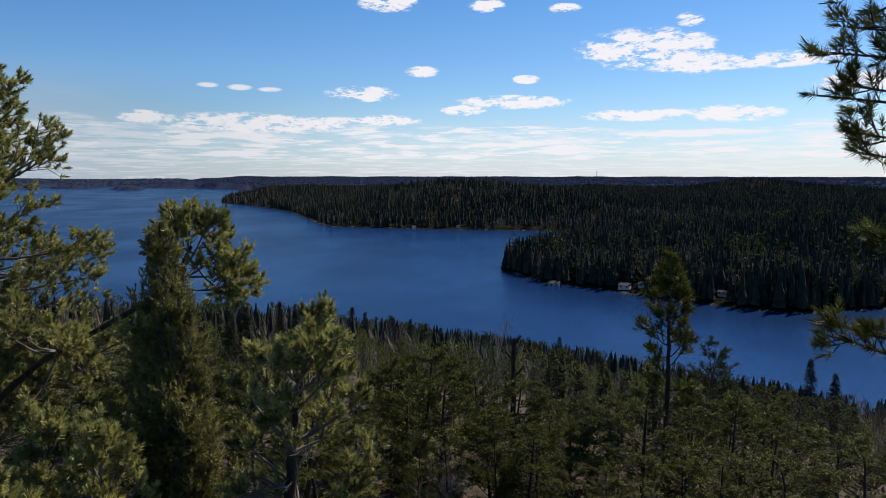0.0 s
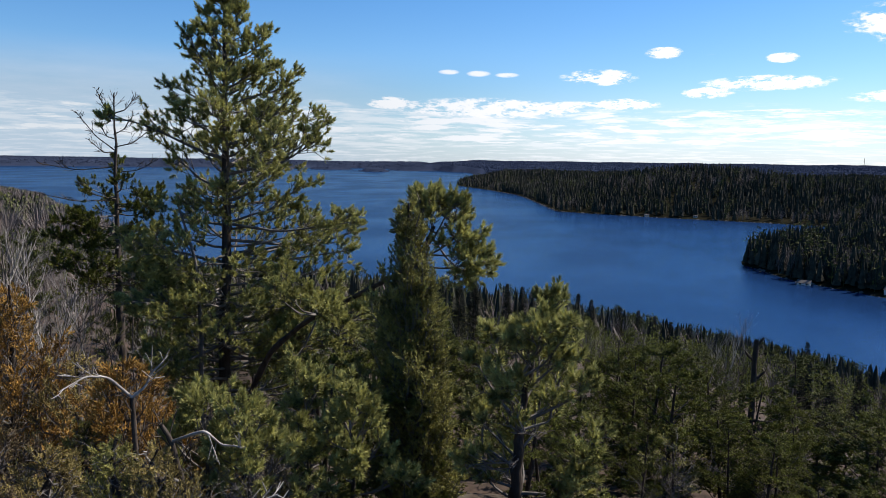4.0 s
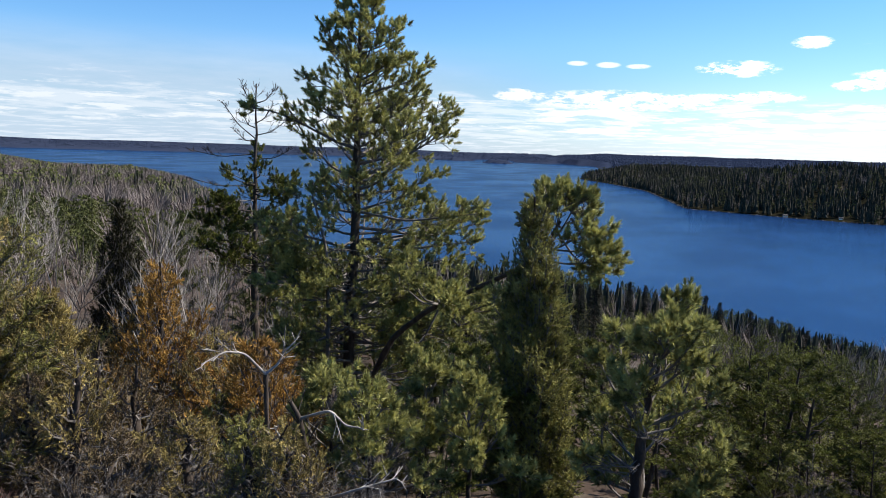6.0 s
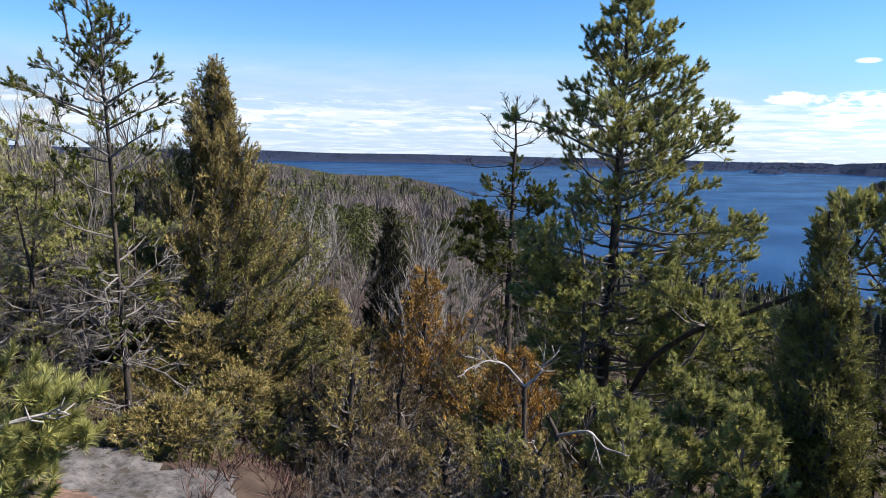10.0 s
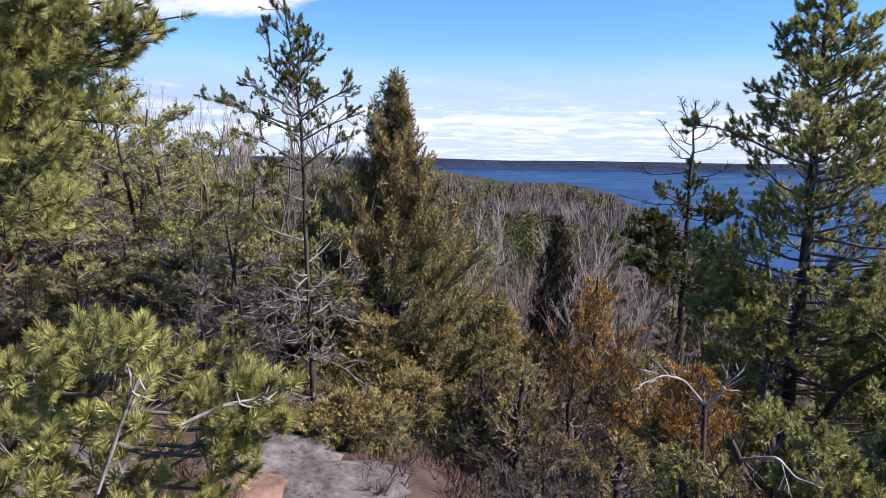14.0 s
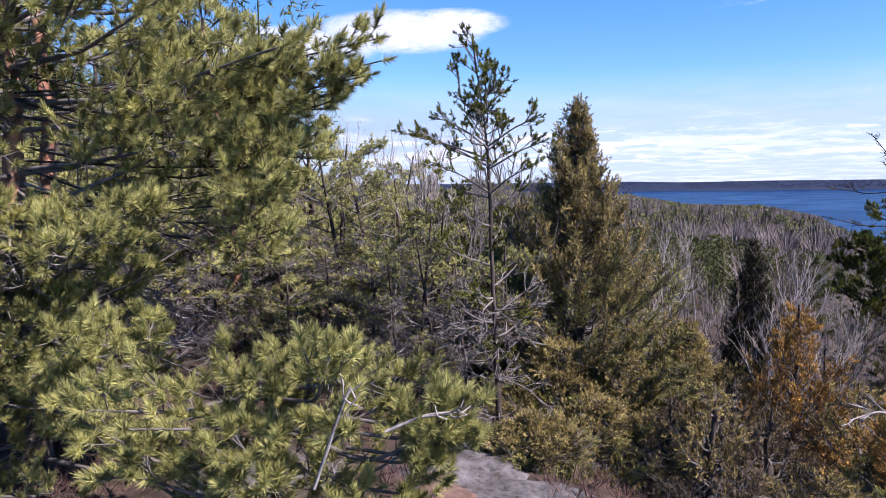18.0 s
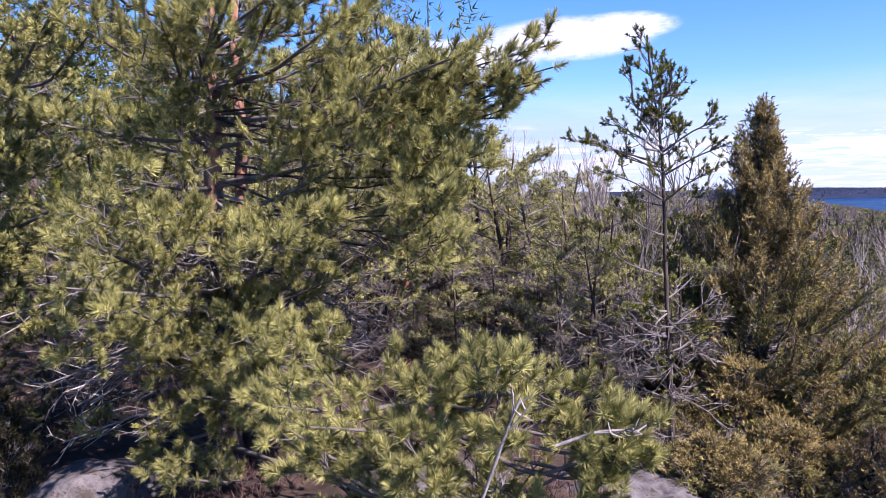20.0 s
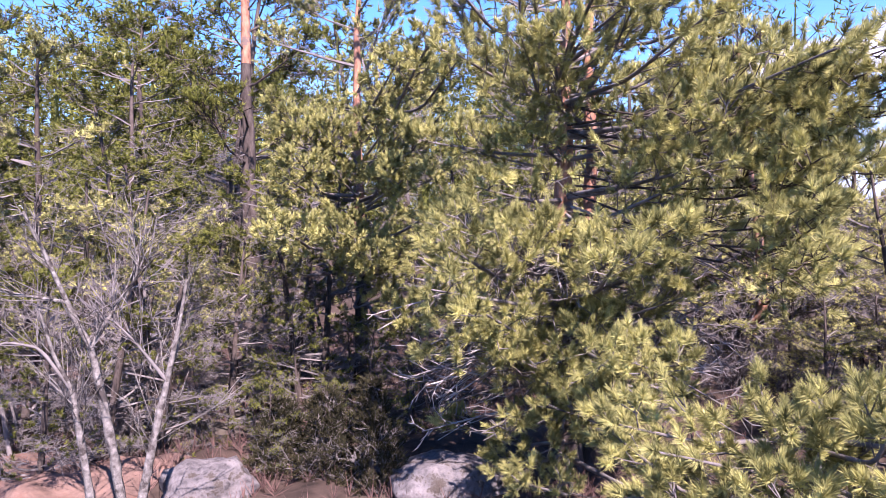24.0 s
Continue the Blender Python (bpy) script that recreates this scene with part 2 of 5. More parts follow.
BARE_FAR = material("bare_crowns", (0.06, 0.05, 0.045), (0.25, 0.215, 0.20), 0.95, 0.5, island=0.6, spec=0.05)
GROUND = material("forest_floor", (0.020, 0.016, 0.013), (0.08, 0.057, 0.044), 0.95, 3.5, 0.6, spec=0.1, stain=(0.075, 0.065, 0.05), stain_scale=0.5)
ROCK = material("lichen_rock", (0.04, 0.038, 0.038), (0.18, 0.17, 0.165), 0.95, 14.0, 1.0, spec=0.1, stain=(0.055, 0.048, 0.04), stain_scale=7.0)
ROCK_RED = material("rust_rock", (0.07, 0.048, 0.038), (0.20, 0.13, 0.10), 0.95, 6.0, 0.9, spec=0.1, stain=(0.13, 0.075, 0.055), stain_scale=2.0)
SHRUB_RED = material("heather_twigs", (0.05, 0.03, 0.026), (0.16, 0.10, 0.085), 0.95, 4.0, island=0.5, spec=0.1)
PALE_HOUSE = material("weathered_boards", (0.45, 0.44, 0.42), (0.72, 0.71, 0.69), 0.8, 2.0)
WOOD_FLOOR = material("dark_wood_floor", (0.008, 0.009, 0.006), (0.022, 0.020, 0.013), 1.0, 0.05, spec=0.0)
# distant woods, land and mast: blue of the air haze mixed into the colour
HAZED_FAR = material("distant_woods_hazed", (0.020, 0.028, 0.050), (0.030, 0.040, 0.068), 1.0, 0.012, spec=0.0)

WATER = bpy.data.materials.new("lake_water")
WATER.use_nodes = True
t = WATER.node_tree
t.nodes.clear()
co = node(t, "ShaderNodeTexCoord")
mp = node(t, "ShaderNodeMapping", Scale=(1, 0.6, 1), Rotation=(0, 0, 0.5))
t.links.new(co.outputs["Object"], mp.inputs[0])
w1 = node(t, "ShaderNodeTexNoise", Scale=0.55, Detail=5.0, Roughness=0.6)
w2 = node(t, "ShaderNodeTexNoise", Scale=0.010, Detail=4.0)
t.links.new(mp.outputs[0], w1.inputs["Vector"])
t.links.new(mp.outputs[0], w2.inputs["Vector"])
bp = node(t, "ShaderNodeBump", Strength=1.0, Distance=0.5)
t.links.new(sums(t, "MULTIPLY", w1.outputs[0], sums(t, "ADD", 0.25, w2.outputs[0])), bp.inputs["Height"])
deep = node(t, "ShaderNodeBsdfDiffuse", Color=(0.0054, 0.0212, 0.068, 1))
gloss = node(t, "ShaderNodeBsdfGlossy", Roughness=0.12, Color=(0.54, 0.79, 1.0, 1))
t.links.new(bp.outputs[0], gloss.inputs["Normal"])
calm = node(t, "ShaderNodeMapRange", interpolation_type="SMOOTHSTEP")
t.links.new(w2.outputs[0], calm.inputs[0])
for i, v in ((1, 0.35), (2, 0.65), (3, 0.38), (4, 0.70)):
    calm.inputs[i].default_value = v
surface = node(t, "ShaderNodeMixShader")
shine = node(t, "ShaderNodeFresnel", IOR=1.33)
t.links.new(sums(t, "MULTIPLY", calm.outputs[0], sums(t, "ADD", 0.40, sums(t, "MULTIPLY", sums(t, "POWER", shine.outputs[0], 1.6), 0.08))), surface.inputs[0])
t.links.new(deep.outputs[0], surface.inputs[1])
t.links.new(gloss.outputs[0], surface.inputs[2])
t.links.new(surface.outputs[0], node(t, "ShaderNodeOutputMaterial").inputs[0])

# ---- mesh helpers ----
def mesh_of(name, V, T, mat, smooth=False, N=None):
    V = np.asarray(V, dtype=np.float32)
    T = np.asarray(T, dtype=np.int32)
    me = bpy.data.meshes.new(name)
    me.vertices.add(len(V))
    me.vertices.foreach_set("co", V.ravel())
    me.loops.add(T.size)
    me.loops.foreach_set("vertex_index", T.ravel())
    me.polygons.add(len(T))
    k = T.shape[1]
    me.polygons.foreach_set("loop_start", np.arange(0, T.size, k, dtype=np.int32))
    me.polygons.foreach_set("loop_total", np.full(len(T), k, dtype=np.int32))
    me.polygons.foreach_set("use_smooth", np.full(len(T), smooth))
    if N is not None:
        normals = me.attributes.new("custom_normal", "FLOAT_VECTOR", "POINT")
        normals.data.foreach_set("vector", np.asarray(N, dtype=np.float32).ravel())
    me.update(calc_edges=True)
    me.materials.append(mat)
    return me


class Geo:
    """Collects triangles of one mesh."""

    def __init__(self):
        self.v, self.t, self.normals, self.n = [], [], [], 0

    def add(self, V, T, N=None):
        if len(V):
            self.v.append(np.asarray(V, dtype=np.float64))
            self.t.append(np.asarray(T) + self.n)
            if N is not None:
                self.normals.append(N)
            self.n += len(V)

    def mesh(self, name, mat, smooth=False):
        if not self.n:
            self.add([(0, 0, 0), (0.001, 0, 0), (0, 0.001, 0)], [(0, 1, 2)])
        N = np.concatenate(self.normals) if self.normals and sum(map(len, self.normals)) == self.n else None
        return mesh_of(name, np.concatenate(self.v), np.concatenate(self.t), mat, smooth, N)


def unit(a):
    a = np.asarray(a, dtype=np.float64)
    return a / np.maximum(np.linalg.norm(a, axis=-1, keepdims=True), 1e-9)


def across(d):
    """Two directions square to each of d."""
    ref = np.where(np.abs(d[..., 2:3]) > 0.9, np.array([1.0, 0, 0]), np.array([0, 0, 1.0]))
    a = unit(np.cross(d, ref))
    return a, np.cross(d, a)


def tube(P, R, sides=5, knots=0.0, rng=None):
    """A tapered limb along the points P with radii R."""
    P, R = np.asarray(P, dtype=np.float64), np.asarray(R, dtype=np.float64)
    k = len(P)
    d = unit(np.gradient(P, axis=0))
    a, b = across(d)
    ang = np.linspace(0, 2 * np.pi, sides, endpoint=False)
    rr = R[:, None] * np.ones(sides)
    if knots and rng is not None:
        rr = rr * (1 + knots * rng.normal(size=rr.shape))
    V = P[:, None] + rr[..., None] * (a[:, None] * np.cos(ang)[None, :, None] + b[:, None] * np.sin(ang)[None, :, None])
    i, j = np.meshgrid(np.arange(k - 1), np.arange(sides), indexing="ij")
    p, q = i * sides + j, i * sides + (j + 1) % sides
    T = np.concatenate([np.stack([p, q, q + sides], -1).reshape(-1, 3), np.stack([p, q + sides, p + sides], -1).reshape(-1, 3)])
    return V.reshape(-1, 3), T


def twigs(A, B, ra, rb):
    """Many thin three-sided twigs from A to B at once."""
    A, B = np.asarray(A), np.asarray(B)
    n = len(A)
    d = unit(B - A)
    a, b = across(d)
    ang = np.array([0, 2.094, 4.189])
    ring = a[:, None] * np.cos(ang)[None, :, None] + b[:, None] * np.sin(ang)[None, :, None]
    V = np.concatenate([A[:, None] + ring * np.reshape(ra, (-1, 1, 1)), B[:, None] + ring * np.reshape(rb, (-1, 1, 1))], 1)
    base = np.array([(0, 1, 4), (0, 4, 3), (1, 2, 5), (1, 5, 4), (2, 0, 3), (2, 3, 5)])
    T = (np.arange(n)[:, None, None] * 6 + base[None]).reshape(-1, 3)
    return V.reshape(-1, 3), T


def needles(base, way, count, length, width, shoot, spread, rng):
    """Brushes of needles: each of the shoots at base, pointing along way, carries that many thin blades."""
    base, way = np.asarray(base, dtype=np.float64), unit(way)
    n = len(base)
    if not n:
        return np.zeros((0, 3)), np.zeros((0, 3), int), np.zeros((0, 3))
    a, b = across(way)
    u = rng.uniform(0, 1, (n, count, 1))
    phi = rng.uniform(0, 2 * np.pi, (n, count, 1))
    th = np.radians(spread[1] + (spread[0] - spread[1]) * u + rng.normal(0, 8, (n, count, 1)))
    side = a[:, None] * np.cos(phi) + b[:, None] * np.sin(phi)
    d = way[:, None] * np.cos(th) + side * np.sin(th)
    o = base[:, None] + way[:, None] * shoot * u
    ln = length * rng.uniform(0.7, 1.15, (n, count, 1))
    e = unit(np.cross(d, rng.normal(size=(n, count, 3))))
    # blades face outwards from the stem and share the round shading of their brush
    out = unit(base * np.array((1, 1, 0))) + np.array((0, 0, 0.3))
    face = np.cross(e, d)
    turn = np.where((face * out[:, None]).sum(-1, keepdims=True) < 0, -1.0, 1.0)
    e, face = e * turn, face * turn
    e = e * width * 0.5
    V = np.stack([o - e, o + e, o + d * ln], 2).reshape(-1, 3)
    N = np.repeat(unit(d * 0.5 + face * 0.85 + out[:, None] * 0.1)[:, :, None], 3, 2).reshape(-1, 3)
    return V, np.arange(len(V)).reshape(-1, 3), N


def part(name, data, parent, label=""):
    ob = new(name, data)
    ob.parent = parent
    return tagged(ob, label)


def stand(name, at, label, category, group="", kind=""):
    """An empty at the base of a thing."""
    ob = new(name)
    ob.empty_display_size = 0.2
    ob.location = at
    return tagged(ob, label, category, group, kind)


# ---- the land ----
def polar(az, d):
    return (-math.sin(radians(az)) * d, math.cos(radians(az)) * d)


def smooth(a, b, x):
    u = np.clip((x - a) / (b - a), 0, 1)
    return u * u * (3 - 2 * u)


def wavy(x, y, size, seed):
    """Soft rolling noise from a few sines."""
    r = np.random.default_rng(seed)
    s = np.zeros_like(x)
    for i in range(7):
        k = r.uniform(0.6, 2.2) / size * 2 * np.pi
        a = r.uniform(0, 2 * np.pi)
        s += np.sin(k * (x * np.cos(a) + y * np.sin(a)) + r.uniform(0, 6.28)) / 7
    return s


# opposite shores: heading and distance of their corners
CAPE = [(-4.4, 470), (-8, 415), (-13.1, 388), (-19, 362), (-25.9, 350), (-32, 385), (-45, 480), (-80, 700), (-80, 1100), (-22, 800), (-13, 690), (-5.0, 520)]
FAR_CAPE = [(-80, 1100), (-22, 800), (-12, 805), (-5.2, 815), (2, 835), (9.1, 885), (9.8, 960), (11.4, 1180), (12.2, 1290), (14.5, 1500), (17.1, 1740), (16.6, 2000), (14.5, 2500), (15, 3400), (19, 4150),
            (18, 4900), (17, 8000), (-20, 9000), (-60, 9000)]
FAR_SHORE = [(17, 4900), (17, 4500), (24, 4600), (30, 4450), (45, 4250), (60, 4200), (84, 4200), (110, 4900), (110, 9000), (60, 9000), (17, 9000)]
ISLES = [(23.4, 3500, 75, 25), (26.8, 4000, 120, 20), (20.0, 4000, 170, 22)]


def inside(x, y, corners):
    """Metres from the shore, positive inland."""
    c = np.array([polar(a, d) for a, d in corners])
    best = np.full(x.shape, 1e9)
    odd = np.zeros(x.shape, bool)
    for (x0, y0), (x1, y1) in zip(c, np.roll(c, -1, 0)):
        ex, ey = x1 - x0, y1 - y0
        u = np.clip(((x - x0) * ex + (y - y0) * ey) / (ex * ex + ey * ey), 0, 1)
        best = np.minimum(best, np.hypot(x - x0 - u * ex, y - y0 - u * ey))
        odd ^= ((y0 > y) != (y1 > y)) & (x < (x1 - x0) * (y - y0) / (y1 - y0 + 1e-12) + x0)
    return np.where(odd, best, -best)


SHORE_AZ = [-180, -120, -70, -30, 0, 20, 35, 41, 45, 48, 55, 62, 70, 78, 86, 100, 180]
SHORE_D = [4900, 900, 170, 165, 205, 235, 270, 330, 620, 800, 900, 960, 1000, 1100, 4900, 4900, 4900]


def land(x, y):
    """Height of the ground over the lake."""
    x, y = np.asarray(x, dtype=np.float64), np.asarray(y, dtype=np.float64)
    d = np.hypot(x, y)
    az = np.degrees(np.arctan2(-x, y))
    shore = np.interp(az, SHORE_AZ, SHORE_D) * (1 + 0.03 * wavy(x, y, 90, 3))
    hilly = smooth(38, 50, az) + smooth(-100, -170, az)      # landward side
    near = 58.35 - 0.06 * np.minimum(d, 6) - 0.10 * np.maximum(d - 4.8, 0) * (1 - smooth(9, 14, d)) * (1 - smooth(66, 76, az))
    drop = 1 - np.clip(smooth(54, 68, az) + smooth(-100, -170, az), 0, 1)
    near = near - drop * (0.30 * np.clip(d - 1.8, 0, 6) - 0.06 * np.minimum(d, 6))
    slope = near - np.where(d > 7.8, (d - 7.8) * 53.5 / (np.maximum(shore, 100) - 7.8), 0)
    ridge = near - 0.10 * np.clip(d - 7.8, 0, 40) - 0.13 * np.maximum(d - 47.8, 0)
    ridge = np.maximum(ridge, 13 + 16 * smooth(300, 720, d) + 11 * smooth(54, 62, az) * smooth(300, 700, d) + 3.5 * wavy(x, y, 260, 8)) * smooth(0, 60, shore - d) - 3 * (1 - smooth(-10, 20, shore - d))
    flat = near - 0.012 * np.maximum(d - 6, 0)
    hill2 = np.clip(smooth(76, 88, az) + smooth(-100, -170, az), 0, 1)
    hilly = np.clip(hilly, 0, 1)
    h = slope * (1 - hilly) + ridge * hilly
    h = h * (1 - hill2) + np.maximum(flat, 35) * hill2
    h = np.where(d > shore, np.minimum(h, -2.0), h)
    cape = inside(x, y, CAPE)
    hc = np.where(cape > -30, np.clip(cape * 0.16, -4, 3.0) + smooth(10, 200, cape) * (16 + 6 * wavy(x, y, 300, 11)), -9)
    far = inside(x, y, FAR_CAPE)
    hill = 31 * np.exp(-(((x - polar(-1, 1090)[0]) / 210) ** 2 + ((y - 1090) / 160) ** 2)) + 18 * np.exp(-(((x - polar(13, 1750)[0]) / 200) ** 2 + ((y - 1750) / 250) ** 2)) + 30 * np.exp(-(((x - polar(-23.5, 2600)[0]) / 160) ** 2 + ((y - polar(-23.5, 2600)[1]) / 200) ** 2))
    hf = np.where(far > -40, np.clip(far * 0.12, -4, 2.5) + smooth(10, 260, far) * (10 + 6 * wavy(x, y, 500, 5)) + hill * smooth(0, 120, far) + smooth(2200, 4600, d) * 42, -9)
    shoreline = inside(x, y, FAR_SHORE)
    hs = np.where(shoreline > -60, np.clip(shoreline * 0.2, -4, 12) + smooth(0, 260, shoreline) * (31 + 9 * wavy(x, y, 1500, 17) + 8 * smooth(40, 60, az)), -9)
    h = np.maximum.reduce([h, hc, hf, hs])
    for a, dd, r, top in ISLES:
        cx, cy = polar(a, dd)
        q = np.hypot((x - cx), (y - cy)) / r
        h = np.maximum(h, np.where(q < 1.3, top * (1 - q ** 2) - 0.5, -9))
    small = 0.10 * wavy(x, y, 2.2, 21) + 0.05 * wavy(x, y, 0.7, 22) + 0.5 * wavy(x, y, 14, 23) * smooth(6, 20, d)
    return h + small * (1 - smooth(100, 300, d))


def ground_at(x, y):
    return float(land(np.array([x]), np.array([y]))[0])


rings = np.concatenate([[0.0], np.geomspace(0.4, 4900, 285)])
azs = np.radians(np.concatenate([np.arange(-75, 150, 0.5), np.arange(150, 285, 3.0)]))
rr, aa = np.meshgrid(rings, azs, indexing="ij")
gx, gy = -np.sin(aa) * rr, np.cos(aa) * rr
gz = land(gx, gy)
k = len(azs)
i, j = np.meshgrid(np.arange(len(rings) - 1), np.arange(k), indexing="ij")
p, q = i * k + j, i * k + (j + 1) % k
quads = np.stack([p, p + k, q + k, q], -1).reshape(-1, 4)
ground = new("ground", mesh_of("ground", np.stack([gx, gy, gz], -1).reshape(-1, 3), quads, GROUND, True))
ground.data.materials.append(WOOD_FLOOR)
ground.data.materials.append(HAZED_FAR)
# land past 2700 m takes the colour with haze in it
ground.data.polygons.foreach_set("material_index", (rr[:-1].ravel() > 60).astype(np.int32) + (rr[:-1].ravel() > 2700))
tagged(ground, "rocky forest floor falling to the lake shores", "ground", kind="structure")

wr = np.concatenate([[30.0], np.geomspace(60, 4950, 30)])
wa = np.radians(np.arange(0, 360, 4.0))
R2, A2 = np.meshgrid(wr, wa, indexing="ij")
k = len(wa)
i, j = np.meshgrid(np.arange(len(wr) - 1), np.arange(k), indexing="ij")
p, q = i * k + j, i * k + (j + 1) % k
water = new("water", mesh_of("water", np.stack([-np.sin(A2) * R2, np.cos(A2) * R2, 0 * R2], -1).reshape(-1, 3), np.stack([p, p + k, q + k, q], -1).reshape(-1, 4), WATER, True))
tagged(water, "deep blue lake ruffled by wind", "lake", kind="structure")


# ---- distant woods ----
def spruce_shape(rng, tiers=4, sides=6):
    V, T = [], []
    for s in range(tiers):
        z0, z1 = 0.08 + 0.80 * s / tiers, min(1.0, 0.08 + 0.80 * s / tiers + 0.42)
        r = 0.155 * (1 - s / tiers) + 0.03
        b = len(V)
        for q in range(sides):
            a = 2 * math.pi * (q + rng.uniform(-0.3, 0.3)) / sides
            k = r * rng.uniform(0.65, 1.2)
            V.append((k * math.cos(a), k * math.sin(a), z0 + rng.uniform(-0.03, 0.03)))
        V.append((rng.uniform(-0.01, 0.01), 0, z1))
        T += [(b + q, b + (q + 1) % sides, b + sides) for q in range(sides)]
    return np.array(V), np.array(T)


def pine_shape(rng):
    V, T = [], []
    for s in range(6):
        z = rng.uniform(0.4, 0.95)
        w = 0.20 * math.sin(math.pi * min(1, (1.05 - z) / 0.6)) + 0.04
        a = rng.uniform(0, 6.28)
        c = np.array((w * 0.6 * math.cos(a), w * 0.6 * math.sin(a), z))
        b = len(V)
        V += [tuple(c + np.array(o) * rng.uniform(0.8, 1.4) * 0.10) for o in ((1, 0, -0.3), (-0.5, 0.9, -0.2), (-0.5, -0.9, -0.2), (0, 0, 0.8), (0.2, 0.1, -0.6))]
        T += [(b, b + 1, b + 3), (b + 1, b + 2, b + 3), (b + 2, b, b + 3), (b, b + 1, b + 4)]
    b = len(V)
    V += [(0.012, 0, 0), (-0.01, 0.01, 0), (0, -0.012, 0), (0, 0, 0.9)]
    T += [(b, b + 1, b + 3), (b + 1, b + 2, b + 3), (b + 2, b, b + 3)]
    return np.array(V), np.array(T)


def bare_shape(rng, blades=30, thin=0.011):
    V, T = [], []
    for s in range(blades):
        a, e = rng.uniform(0, 6.28), rng.uniform(0.15, 0.95)
        z = rng.uniform(0.1, 0.7)
        L = rng.uniform(0.2, 0.42)
        d = np.array((math.cos(a) * math.sin(e), math.sin(a) * math.sin(e), math.cos(e)))
        side = np.array((-math.sin(a), math.cos(a), 0)) * thin
        o = np.array((0.05 * math.cos(a), 0.05 * math.sin(a), z))
        b = len(V)
        V += [tuple(o - side * 0.5), tuple(o + d * L * 0.5 + side), tuple(o + d * L)]
        T += [(b, b + 1, b + 2)]
    b = len(V)
    V += [(0.012, 0, 0), (-0.01, 0.01, 0), (0, -0.012, 0), (0, 0, 0.8)]
    T += [(b, b + 1, b + 3), (b + 1, b + 2, b + 3), (b + 2, b, b + 3)]
    return np.array(V), np.array(T)


def brushy_shape(rng, n=52, low=0.12, blade=0.024, length=0.058):
    """A pine or birch-like crown of small blades, for woods some way down the slope."""
    z = rng.uniform(low, 1.0, n)
    r = 0.19 * np.sin(np.pi * np.clip((1.03 - z) / (1 - low) * 0.8 + 0.06, 0, 1)) * rng.uniform(0.25, 1.0, n) ** 0.6
    a = rng.uniform(0, 6.28, n)
    o = np.stack([r * np.cos(a), r * np.sin(a), z], -1)
    V, T, _ = needles(o, o * np.array((1.5, 1.5, 0)) + np.array((0, 0, 0.12)) + rng.normal(0, 0.06, (n, 3)), 6, length, blade, 0.03, (25, 80), rng)
    b = len(V)
    V = np.concatenate([V, [(0.012, 0, 0), (-0.01, 0.01, 0), (0, -0.012, 0), (0, 0, 0.95)]])
    return V, np.concatenate([T, [(b, b + 1, b + 3), (b + 1, b + 2, b + 3), (b + 2, b, b + 3)]])


def wood(name, shapes, X, Y, H, W, mat, label, canopy=False):
    """Thousands of far trees as one mesh."""
    rng = np.random.default_rng(len(X))
    g = Geo()
    Z = land(X, Y)
    pick = rng.integers(0, len(shapes), len(X))
    for s, (V, T) in enumerate(shapes):
        m = np.where(pick == s)[0]
        a = rng.uniform(0, 6.28, len(m))
        c, sn = np.cos(a), np.sin(a)
        w = (H[m] * W[m])[:, None]
        P = np.stack([(V[None, :, 0] * c[:, None] - V[None, :, 1] * sn[:, None]) * w + X[m][:, None],
                      (V[None, :, 0] * sn[:, None] + V[None, :, 1] * c[:, None]) * w + Y[m][:, None],
                      V[None, :, 2] * H[m][:, None] + Z[m][:, None] - 0.2], -1)
        g.add(P.reshape(-1, 3), (np.arange(len(m))[:, None, None] * len(V) + T[None]).reshape(-1, 3))
    if canopy:
        g.normals = [np.tile(np.array((0.0, 0.0, 1.0)), (g.n, 1))]
    ob = new(name, g.mesh(name, mat))
    return tagged(ob, label, "forest", kind="stuff")


def scatter(rng, n, az0, az1, d0, d1, keep):
    az = np.radians(rng.uniform(az0, az1, n))
    d = np.sqrt(rng.uniform(d0 * d0, d1 * d1, n))
    x, y = -np.sin(az) * d, np.cos(az) * d
    m = keep(x, y)
    return x[m], y[m]


rg = np.random.default_rng(5)
SPIKES = [spruce_shape(rg, 1, 4) for _ in range(4)]
SPRUCES = [spruce_shape(rg, 3, 5) for _ in range(6)]
PINES = [pine_shape(rg) for _ in range(6)]
BARES = [bare_shape(rg) for _ in range(6)]
BRUSHY = [brushy_shape(rg) for _ in range(8)]
CAPE_PINES = [brushy_shape(rg, 16, 0.15, 0.034, 0.075) for _ in range(6)]
CAPE_BARES = [bare_shape(rg, 60, 0.0055) for _ in range(6)]
FINE_PINES = [brushy_shape(rg, 150, 0.2, 0.010, 0.035) for _ in range(6)]
HILL_PINES = [brushy_shape(rg, 260, 0.2, 0.005, 0.03) for _ in range(5)]
TWIGGY = [bare_shape(rg, 120, 0.006) for _ in range(6)]
CAPE_FIRS = [spruce_shape(rg, 5, 6) for _ in range(8)]
FIRRY = [spruce_shape(rg, 8, 7) for _ in range(8)]
def rand(x, a, b):
    return rg.uniform(a, b, len(x))


# cabins on the opposite shore: heading and distance; the forest leaves them a clearing towards the water
CABINS = ((-14.2, 391), (-15.6, 392), (-21.3, 374), (-8.8, 404), (2.3, 840), (-1.2, 836), (-18.2, 384))


def clear_of_cabins(x, y):
    free = np.ones(len(x), bool)
    for a, d in CABINS:
        cx, cy = polar(a, d)
        free &= np.hypot(x - cx, y - cy) > (7 if d < 600 else 10)
    return free


